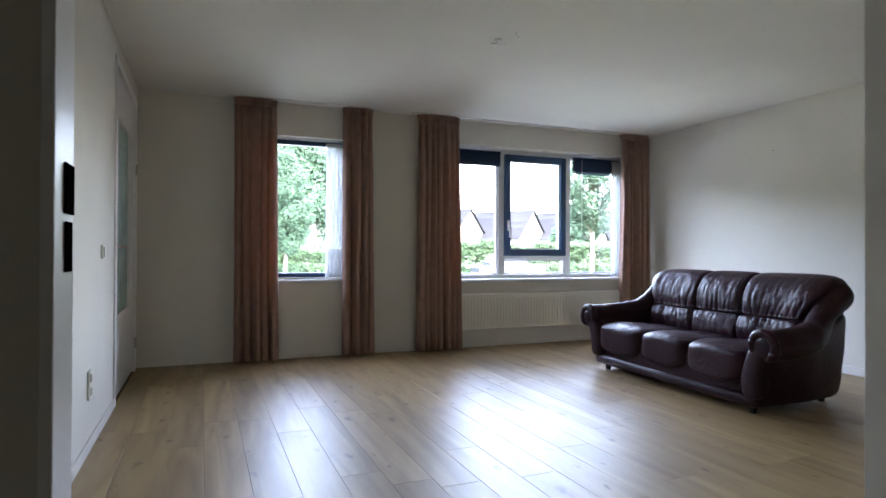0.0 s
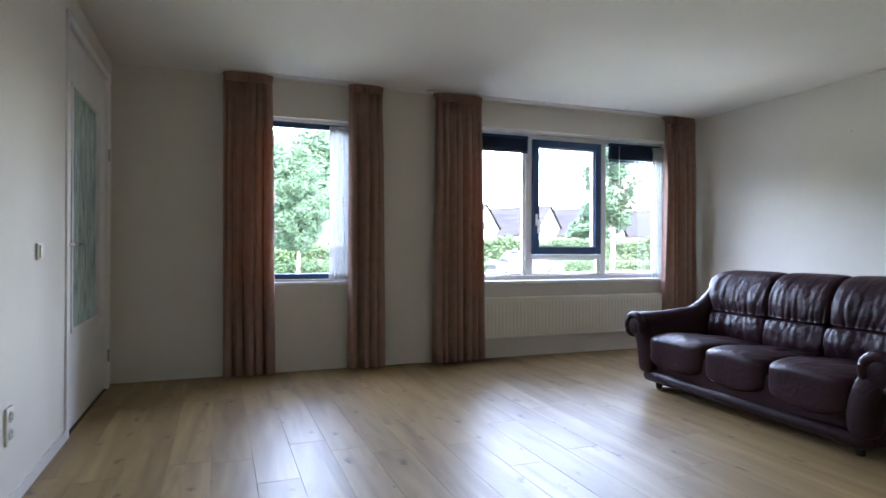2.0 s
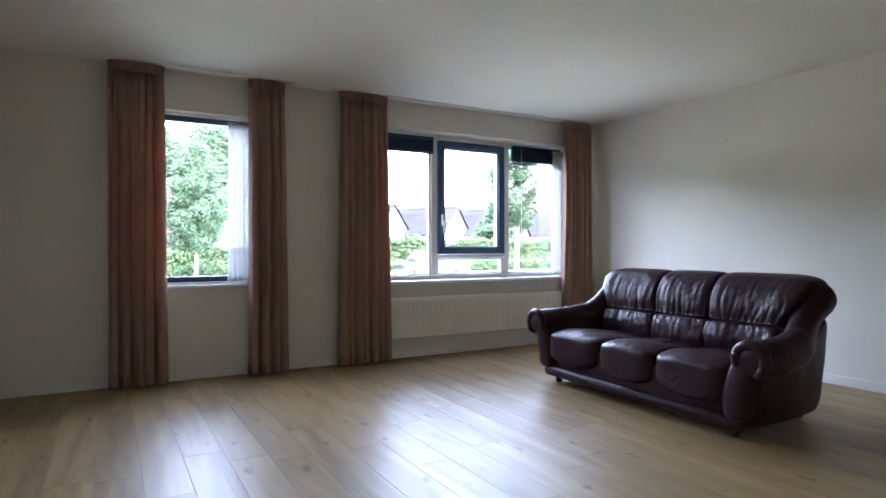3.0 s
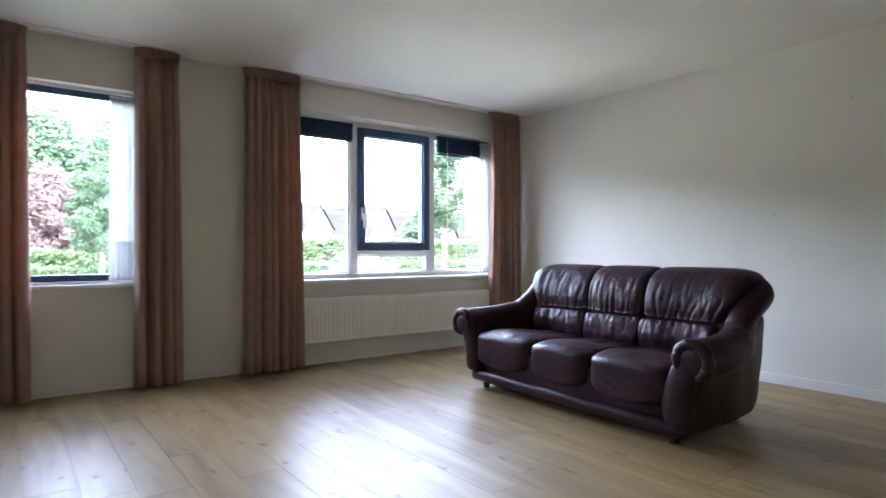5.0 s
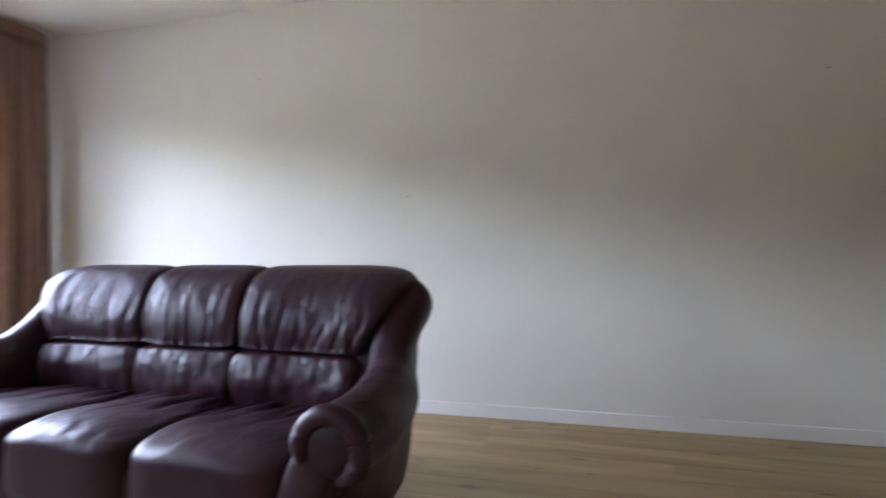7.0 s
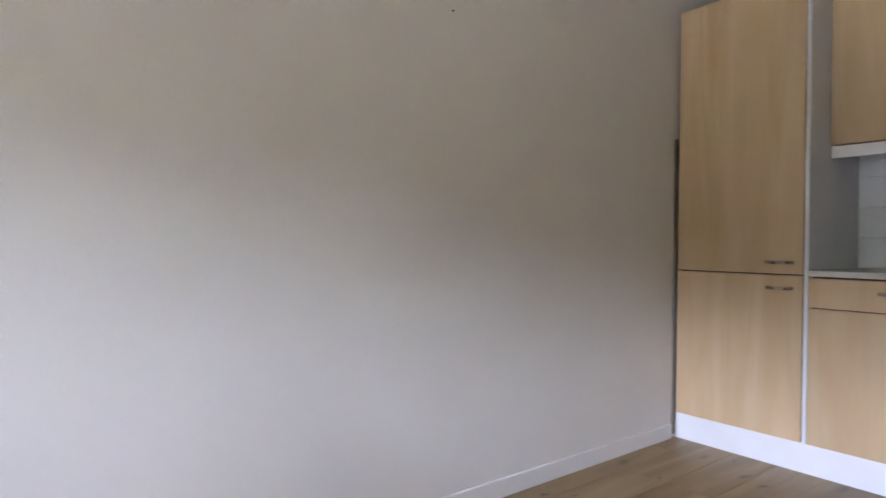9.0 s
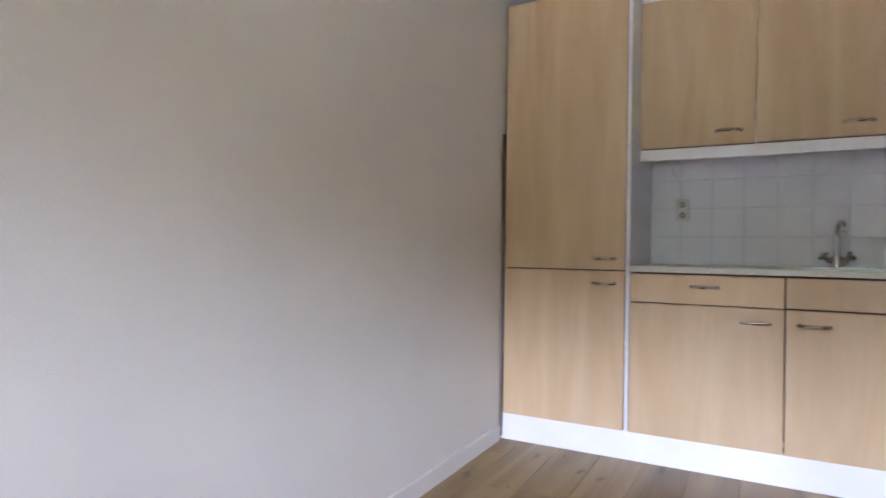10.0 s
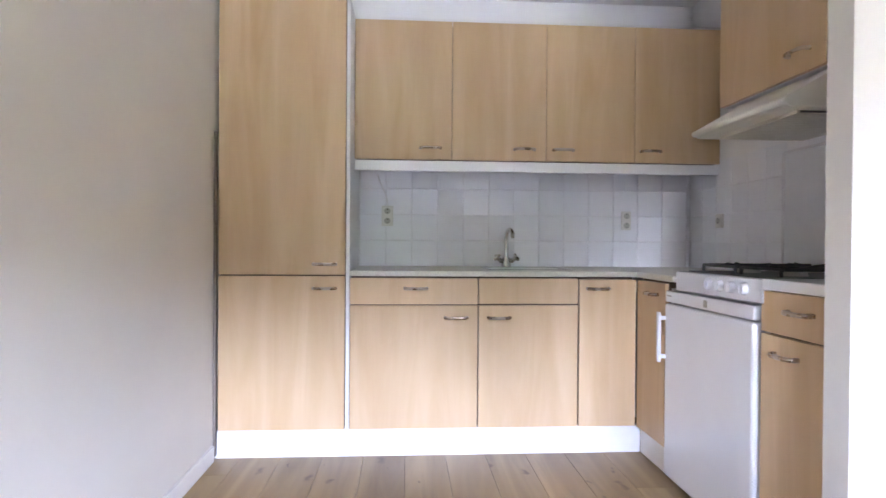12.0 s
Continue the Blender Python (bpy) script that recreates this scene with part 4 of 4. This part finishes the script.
vb = [bm.verts.new((x, yb, z)) for x, z in prof]
bm.faces.new(va), bm.faces.new(vb[::-1])
for k in range(len(prof)):
    bm.faces.new((va[k], va[(k + 1) % len(prof)], vb[(k + 1) % len(prof)], vb[k]))
bmesh.ops.bevel(bm, geom=bm.edges[:], offset=0.003, segments=2, affect="EDGES")
part("casing", bm, M_HOOD, hood)
part("front_lip", tube(bmesh.new(), [(3.63, ya + 0.004, 0.018), (3.63, yb - 0.004, 0.018)], 0.012, 10), M_HOOD, hood, soft=True)
# flat dark sheet in place of a shaded recess
part("grille_frame", boxes((3.21, 3.55, ya + 0.09, yb - 0.05, -0.005, -0.001)), M_GRILLESHADE, hood, "flat sheet coloured dark for the shade between the grille slats")
for i in range(15):
    yy = ya + 0.095 + (yb - ya - 0.15) * (i + 0.5) / 15
    part("slat", boxes((3.212, 3.548, yy - 0.0075, yy + 0.0075, -0.011, -0.0055)), M_HOOD, hood)
part("grille_rim", boxes((3.20, 3.21, ya + 0.08, yb - 0.045, -0.012, -0.001), (3.55, 3.56, ya + 0.08, yb - 0.045, -0.012, -0.001), (3.21, 3.55, ya + 0.08, ya + 0.09, -0.012, -0.001)), M_HOOD, hood)
part("lamp_cover", boxes((3.155, 3.195, yb - 0.2, yb - 0.06, -0.008, -0.001), bevel=0.002), M_GREY, hood)

# refrigerator
fr = thing("refrigerator", "white freestanding under-counter refrigerator, closed", "refrigerator", (0, 0, 0))
fy0, fy1 = -6.13, -5.475
part("cabinet", boxes((KWEST + 0.03, XW - 0.05, fy0 + 0.005, fy1 - 0.003, 0.025, 0.828), bevel=0.006), M_ENAMEL, fr)
fd = part("door", boxes((XW - 0.047, XW + 0.012, fy0, fy1, 0.03, 0.772), bevel=0.012), M_ENAMEL, fr)
part("door_handle", boxes((XW + 0.012, XW + 0.04, fy0 + 0.006, fy0 + 0.022, 0.70, 0.718), (XW + 0.012, XW + 0.04, fy0 + 0.006, fy0 + 0.022, 0.535, 0.553), (XW + 0.036, XW + 0.05, fy0 + 0.002, fy0 + 0.026, 0.52, 0.735), bevel=0.004), M_ENAMEL, fd, "white bar handle")
pn = part("control_panel", boxes((XW - 0.047, XW + 0.008, fy0, fy1, 0.778, 0.826), bevel=0.006), M_ENAMEL, fr)
part("indicator", boxes((XW + 0.0085, XW + 0.0105, -5.80, -5.775, 0.788, 0.815)), M_GREY, pn, "small dark display")
part("marking", boxes((XW + 0.0085, XW + 0.0095, fy0 + 0.015, fy0 + 0.06, 0.803, 0.809)), M_GREY, pn)
part("hinge_cover", boxes((XW - 0.03, XW + 0.0, fy1 - 0.05, fy1 - 0.01, 0.006, 0.026)), M_GREY, fr)
for yy in (fy0 + 0.05, fy1 - 0.05):
    for xx in (KWEST + 0.08, XW - 0.08):
        part("foot", cyl(bmesh.new(), (xx, yy, 0), (xx, yy, 0.027), 0.018, seg=12), M_GREY, fr)
for yy in (fy0 - 0.012, fy1 + 0.012):
    single("side_panel", boxes((KWEST, XW - 0.03, yy - 0.008, yy + 0.008, 0, 0.834)), M_CARC, "white panel carrying the gas hob", "panel")

# gas hob
hob = thing("gas_hob", "white four-burner gas hob with black cast pan supports", "gas hob", (0, 0, 0.836))
hy0, hy1 = -6.04, -5.44
part("casing", boxes((KWEST + 0.03, XW + 0.005, hy0, hy1, 0, 0.078), bevel=0.006), M_ENAMEL, hob)
part("rear_lid_rail", boxes((KWEST + 0.01, KWEST + 0.028, hy0, hy1, 0, 0.10), bevel=0.003), M_ENAMEL, hob)
part("hob_top", boxes((KWEST + 0.06, XW - 0.035, hy0 + 0.03, hy1 - 0.02, 0.0785, 0.082)), M_BLACK, hob, "dark hob surface")
for i, yy in enumerate((-5.76, -5.685, -5.61, -5.535)):
    k = part("knob", cyl(bmesh.new(), (XW + 0.006, yy, 0.042), (XW + 0.026, yy, 0.042), 0.021, 0.018, 24), M_ENAMEL, hob, "round white gas knob")
    part("knob_grip", boxes((XW + 0.0262, XW + 0.030, yy - 0.003, yy + 0.003, 0.028, 0.056), bevel=0.002), M_ENAMEL, k)
for bx in (3.25, 3.50):
    for by in (hy0 + 0.17, hy1 - 0.16):
        bm = cyl(bmesh.new(), (bx, by, 0.082), (bx, by, 0.096), 0.045, 0.04, 20)
        part("burner", bm, M_GREY, hob, "metal burner ring")
        part("burner_cap", cyl(bmesh.new(), (bx, by, 0.097), (bx, by, 0.104), 0.035, 0.033, 20), M_BLACK, hob)
for by in (hy0 + 0.17, hy1 - 0.16):
    bm = bmesh.new()
    zt = 0.107
    L, Wd = 0.245, 0.115
    ring = [(3.375 + L * sx, by + Wd * sy, zt) for sx, sy in ((-1, -1), (1, -1), (1, 1), (-1, 1), (-1, -1))]
    for p, q in zip(ring, ring[1:]):
        cyl(bm, p, q, 0.006, seg=6)
    for sx, sy in ((-1, -1), (1, -1), (1, 1), (-1, 1)):
        cyl(bm, (3.375 + L * sx, by + Wd * sy, 0.083), (3.375 + L * sx, by + Wd * sy, zt), 0.006, seg=6)
    for bx in (3.25, 3.50):
        for a in range(4):
            d = Vector((math.cos(a * math.pi / 2), math.sin(a * math.pi / 2), 0))
            cyl(bm, Vector((bx, by, zt)) + d * 0.025, Vector((bx, by, zt)) + d * (0.115 if a % 2 else 0.12), 0.0055, seg=6)
            cyl(bm, Vector((bx, by, zt)) + d * 0.03, Vector((bx, by, zt + 0.008)) + d * 0.09, 0.005, seg=6)
    part("pan_support", bm, M_BLACK, hob, "black cast-iron pan support")

# wall fittings in the kitchen
k1 = wall_plate("double_socket", "cream double wall socket with a white cable above", (4.945, KBACK + 0.012, 1.18), 180, [(0, 0.028, 0.022), (0, -0.028, 0.022)], 0.066, 0.115)
part("cable", tube(bmesh.new(), smooth_path([(0.0, -0.006, 0.06), (-0.004, -0.008, 0.10), (-0.022, -0.012, 0.15), (-0.045, -0.02, 0.20), (-0.055, -0.04, 0.235)]), 0.0045, 6), M_WHITE, k1, "thin white cable")
wall_plate("double_socket", "cream double wall socket on the tiled wall", (3.545, KBACK + 0.012, 1.165), 180, [(0, 0.028, 0.022), (0, -0.028, 0.022)], 0.058, 0.11)
wall_plate("wall_socket", "small cream wall socket beside the gas hob", (KWEST + 0.012, -6.70, 1.155), 90, [(0, 0, 0.022)], 0.07, 0.075)
splash = thing("splash_panel", "grey metal splash panel behind the gas hob", "splashback", (KWEST + 0.012, -6.16, 0.915))
part("sheet", boxes((0, 0.006, 0, 1.04, 0, 0.515), bevel=0.002), M_SPLASH, splash)
part("edge_trim", boxes((0, 0.012, -0.012, -0.001, 0, 0.52), bevel=0.002), M_CARC, splash, "thin white edge strip")
part("edge_trim", boxes((0, 0.012, 0, 1.04, 0.516, 0.526), bevel=0.002), M_CARC, splash, "thin white edge strip")

# ---- floor planks ----
PW, PL, FIRST = 0.1945, 1.286, 0.17
# where some rows have an end joint
JOINTS = {5: 2.43, 6: 3.217, 7: 2.11, 9: 3.058, 10: 3.525, 11: 2.63, 12: 3.24, 13: 2.52, 14: 3.03}
plank_mesh = {}


def plank(x0, x1, y0, y1):
    key = (round(x1 - x0, 3), round(y1 - y0, 3))
    if key not in plank_mesh:
        w, d = key[0] / 2 - 0.0007, key[1] / 2 - 0.0007
        c = 0.0011
        me = bpy.data.meshes.new("plank")
        vs = [(-w, -d, -0.012), (w, -d, -0.012), (w, d, -0.012), (-w, d, -0.012), (-w, -d, -c), (w, -d, -c), (w, d, -c), (-w, d, -c), (-w + c, -d + c, 0), (w - c, -d + c, 0), (w - c, d - c, 0), (-w + c, d - c, 0)]
        fs = [(8, 9, 10, 11)] + [(a, (a + 1) % 4, (a + 1) % 4 + 4, a + 4) for a in range(4)] + [(a + 4, (a + 1) % 4 + 4, (a + 1) % 4 + 8, a + 8) for a in range(4)]
        me.from_pydata(vs, [], fs)
        me.materials.append(M_FLOOR)
        plank_mesh[key] = me
    ob = new("plank", plank_mesh[key])
    ob.parent = floor
    ob.location = ((x0 + x1) / 2, (y0 + y1) / 2, 0)


rnd = random.Random(11)
x = 0.0
row = 0
while x < EAST - 0.01:
    xe = min(x + (PW if row else FIRST), EAST)
    y = 0.0
    off = rnd.uniform(0.25, 1.0) * PL
    if row in JOINTS:
        off = JOINTS[row] % PL
    first = True
    ylim = -7.06 if x > KWEST - 0.1 else -7.3
    while y > ylim + 0.01:
        ye = max(y - (off if first else PL), ylim)
        first = False
        if y - ye > 0.02:
            plank(x, xe, ye, y)
        y = ye
    x = xe
    row += 1
single("floor_back", boxes((0, KWEST - 0.1, -9.2, -7.3, -0.012, 0)), M_FLOOR, "light oak laminate floor of the back room", "floor", "structure")

# ---- wall tiles ----
tile_mesh = {}


def tile(parent, cx, cz, w, h, wall):
    key = (round(w, 3), round(h, 3), wall)
    if key not in tile_mesh:
        a, b, c = w / 2 - 0.0013, h / 2 - 0.0013, 0.0015
        vs = [(-a, 0, -b), (a, 0, -b), (a, 0, b), (-a, 0, b), (-a + c, 0.006, -b + c), (a - c, 0.006, -b + c), (a - c, 0.006, b - c), (-a + c, 0.006, b - c)]
        if wall == "w":
            vs = [(q[1], -q[0], q[2]) for q in vs]
        me = bpy.data.meshes.new("tile")
        me.from_pydata(vs, [], [(7, 6, 5, 4)] + [(k + 4, (k + 1) % 4 + 4, (k + 1) % 4, k) for k in range(4)])
        me.materials.append(M_TILE)
        tile_mesh[key] = me
    ob = new("tile", tile_mesh[key])
    ob.parent = parent
    ob.location = (cx, KBACK + 0.004, cz) if wall == "s" else (KWEST + 0.004, cx, cz)


TS = 0.148
bs = single("tiled_splashback", boxes((KWEST + 0.005, 5.104, KBACK, KBACK + 0.004, 0.893, 1.48)), M_GROUT, "square white glazed tiles on the kitchen back wall", "splashback", "structure")
bw = single("tiled_splashback", boxes((KWEST, KWEST + 0.004, KBACK + 0.004, -5.1, 0.893, 1.48)), M_GROUT, "square white glazed tiles on the kitchen side wall", "splashback", "structure")
for j in range(4):
    z = 0.893 + TS * (j + 0.5)
    x = 5.10
    while x > KWEST + 0.03:
        w = min(TS, x - KWEST - 0.008)
        tile(bs, x - w / 2, z, w, TS, "s")
        x -= TS
    y = KBACK + 0.012
    while y < -5.13:
        w = min(TS, -5.1 - y)
        tile(bw, y + w / 2, z, w, TS, "w")
        y += TS

# ---- outdoors ----
GZ = -0.5
gm = bmesh.new()
bmesh.ops.create_grid(gm, x_segments=4, y_segments=4, size=900, matrix=Matrix.Translation((0, 0, GZ)))
single("ground", gm, M_GRASS, "wide flat green lawn ground", "ground", "structure")
single("pavement", boxes((-60, 90, 17, 29.5, GZ - 0.1, GZ + 0.03)), M_PAVE, "pale grey paved street beyond the lawn", "pavement", "structure")
single("path", boxes((-20, 30, 0.34, 3.2, GZ - 0.1, GZ + 0.03)), M_PAVE, "pale paving along the house", "pavement", "structure")


def leaves(bm, c, r, count, size, rnd, flat=1.0):
    for _ in range(count):
        d = Vector((rnd.gauss(0, 1), rnd.gauss(0, 1), rnd.gauss(0, 1) * flat)).normalized() * r * rnd.random() ** 0.4
        a = Vector((rnd.gauss(0, 1), rnd.gauss(0, 1), rnd.gauss(0, 1))).normalized()
        b = a.orthogonal().normalized()
        s = size * rnd.uniform(0.6, 1.3)
        p = Vector(c) + d
        bm.faces.new([bm.verts.new(p + q) for q in (a * s, b * s * 0.5, -a * s, -b * s * 0.5)])


def tree(x, y, height, spread, clear, material, seed, count=26, per=90, size=0.16, label="", cat="tree"):
    rnd = random.Random(seed)
    t = thing("tree", label, cat, (x, y, GZ))
    bm = tube(bmesh.new(), smooth_path([(0, 0, 0), (0.05, 0, height * 0.3), (-0.05, 0.05, height * 0.6), (0.03, 0, height * 0.95)], 3), [height * 0.016 * (1 - 0.085 * k) for k in range(10)], 8)
    cr = bmesh.new()
    for i in range(count):
        f = clear + (1 - clear) * (i + 0.5) / count
        w = spread * math.sin(math.pi * min(1, 0.18 + 0.8 * (f - clear) / (1 - clear))) * rnd.uniform(0.45, 1.0)
        a = i * 2.4 + rnd.uniform(-0.4, 0.4)
        tip = Vector((math.cos(a) * w, math.sin(a) * w, height * f + rnd.uniform(-0.2, 0.2)))
        root = Vector((0, 0, height * max(clear * 0.85, f - 0.16)))
        tube(bm, [root, root.lerp(tip, 0.5) + Vector((0, 0, 0.1)), tip], [height * 0.005, height * 0.0035, height * 0.0015], 5)
        leaves(cr, tip, spread * rnd.uniform(0.28, 0.45), per, size, rnd, 0.8)
        leaves(cr, root.lerp(tip, 0.55), spread * 0.25, per // 3, size, rnd, 0.8)
    part("trunk", bm, M_BARK, t, soft=True)
    ob = new("crown", finish("crown", cr, material, fix=False))
    ob.parent = t
    return t


tree(4.9, 28.5, 6.8, 1.35, 0.24, M_GREEN, 1, 40, 700, 0.085, label="slender green street tree with a light crown")
tree(21.1, 22.0, 8.8, 1.75, 0.36, M_GREEN, 2, 34, 560, 0.1, label="young green street tree with loose open crown")
tree(9.5, 52, 11.6, 5.2, 0.12, M_GREEN, 3, 52, 640, 0.26, "broad green tree behind the street")
tree(3.2, 50, 11.4, 5.4, 0.10, M_GREEN, 4, 52, 640, 0.26, "broad green tree behind the street")
tree(3.4, 41, 6.6, 2.2, 0.10, M_REDLEAF, 5, 34, 450, 0.15, "copper-leaved ornamental tree beyond the street")
tree(-4, 46, 11, 4.0, 0.10, M_GREEN, 6, 30, 120, 0.34, "broad green tree behind the street")
tree(33, 41, 5.5, 1.8, 0.2, M_GREEN, 7, 24, 200, 0.22, "small green garden tree")


def hedge(x0, x1, y, h, seed, count, label):
    rnd = random.Random(seed)
    bm = bmesh.new()
    for _ in range(count):
        x = rnd.uniform(x0, x1)
        top = h * (0.8 + 0.2 * noise.noise(Vector((x * 0.35, seed, 0))) + 0.12 * noise.noise(Vector((x * 1.3, seed, 3))))
        z = top * rnd.random() ** 0.6
        leaves(bm, (x, y + rnd.uniform(-0.7, 0.7) * (1.2 - z / h * 0.6), GZ + z), 0.2, 3, 0.14, rnd)
    ob = tagged(new("hedge", finish("hedge", bm, M_HEDGE, fix=False)), label, "hedge", kind="stuff")
    return ob


hedge(-2, 18, 38.5, 2.0, 1, 5200, "dense green shrub hedge along the street")
hedge(18, 40, 36.0, 2.9, 2, 6500, "dense green rounded shrubs along the street")
hedge(-2, 44, 30.5, 0.85, 3, 6500, "low clipped green hedge along the pavement")


def house(x, y, w, d, eaves, ridge, label):
    h = thing("house", label, "house", (x, y, GZ), group="row of houses", turn=32)
    bm = bmesh.new()
    prof = [(-w / 2, 0), (w / 2, 0), (w / 2, eaves), (0, ridge), (-w / 2, eaves)]
    va, vb = [bm.verts.new((a, 0, b)) for a, b in prof], [bm.verts.new((a, d, b)) for a, b in prof]
    bm.faces.new(va[::-1]), bm.faces.new(vb)
    for k in range(5):
        bm.faces.new((va[k], va[(k + 1) % 5], vb[(k + 1) % 5], vb[k]))
    part("wall", bm, M_BRICK, h, "pale brick gable wall")
    for s in (-1, 1):
        bm = bmesh.new()
        n = Vector((s * (ridge - eaves), 0, w / 2)).normalized() * 0.05
        a, b = Vector((s * (w / 2 + 0.3), -0.3, eaves - 0.3 * (ridge - eaves) / (w / 2))), Vector((0, -0.3, ridge))
        vs = [bm.verts.new(q) for q in (a, b, b + Vector((0, d + 0.6, 0)), a + Vector((0, d + 0.6, 0)))]
        vt = [bm.verts.new(v.co + n) for v in vs]
        bm.faces.new(vs), bm.faces.new(vt[::-1])
        for k in range(4):
            bm.faces.new((vs[k], vs[(k + 1) % 4], vt[(k + 1) % 4], vt[k]))
        part("roof", bm, M_ROOF, h, "grey tiled roof slope")
    part("chimney", boxes((w * 0.18, w * 0.18 + 0.6, d * 0.3, d * 0.3 + 0.6, ridge - 1.0, ridge + 0.5)), M_BRICK, h)
    for wx, wz, ww, wh in ((-w * 0.22, 1.0, 1.4, 1.3), (w * 0.22, 1.0, 1.4, 1.3), (0, eaves + 0.2, 1.2, 1.1)):
        wd = part("window", boxes((wx - ww / 2, wx + ww / 2, -0.05, 0.05, wz, wz + wh), bevel=0.02), M_FRAME, h, "white window frame")
        part("pane", boxes((wx - ww / 2 + 0.1, wx - 0.04, -0.07, -0.052, wz + 0.1, wz + wh - 0.1)), M_DARK, wd)
        part("pane", boxes((wx + 0.04, wx + ww / 2 - 0.1, -0.07, -0.052, wz + 0.1, wz + wh - 0.1)), M_DARK, wd)


HL = "pale brick house with a steep grey tiled roof"
for hx_, w_ in ((11.5, 7), (19.5, 7), (27.0, 6.5), (34.2, 6.5), (41.5, 7), (50, 7)):
    house(hx_, 50 + 1.5 * math.sin(hx_), w_, 9, 3.3, 6.3, HL)


def car(x, y, turn, label):
    c = thing("parked_car", label, "car", (x, y, GZ + 0.03), turn=turn)
    bm = pillow(bmesh.new(), (0, 0, 0.55), (2.1, 0.85, 0.30), 0.28, 8)
    part("body", bm, M_CAR, c, soft=True)
    bm = pillow(bmesh.new(), (-0.15, 0, 1.0), (1.2, 0.72, 0.42), 0.4, 8, lambda u, v, w, p: Vector((p.x * (1 - 0.25 * max(0, w)), p.y * (1 - 0.15 * max(0, w)), p.z)))
    part("cabin", bm, M_DARK, c, "dark tinted cabin windows", soft=True)
    part("roof", pillow(bmesh.new(), (-0.15, 0, 1.41), (0.85, 0.6, 0.03), 0.4, 6), M_CAR, c, soft=True)
    for wx in (-1.3, 1.3):
        for wy in (-0.78, 0.78):
            wh = part("wheel", cyl(bmesh.new(), (wx, wy - 0.1, 0.31), (wx, wy + 0.1, 0.31), 0.31, seg=20), M_TYRE, c)
            part("rim", cyl(bmesh.new(), (wx, wy - 0.11, 0.31), (wx, wy + 0.11, 0.31), 0.19, seg=16), M_CHROME, wh)


car(16.5, 23.5, 0, "dark parked car on the pale street")
single("parking", boxes((-6, 20, 5.5, 10, GZ - 0.1, GZ + 0.03)), M_PAVE, "pale paved parking strip", "pavement", "structure")


# wooded edge along the street; unseen west part added to block sky light
wood_rnd = random.Random(21)
woods = bmesh.new()
for _ in range(2600):
    wx = wood_rnd.uniform(-75, 15)
    wy = (48 if wx < -6 else 60) - 0.28 * max(0, -wx - 10) + wood_rnd.uniform(-3, 3)
    top = 10.2 + 2.5 * noise.noise(Vector((wx * 0.12, 4, 0))) + 1.2 * noise.noise(Vector((wx * 0.45, 9, 0)))
    leaves(woods, (wx, wy, GZ + top * wood_rnd.random() ** 0.7), 1.4, 6, 0.7, wood_rnd)
tagged(new("woods", finish("woods", woods, M_GREEN, fix=False)), "distant dense green wooded edge, its unseen west part added to block sky light", "woods", kind="stuff")
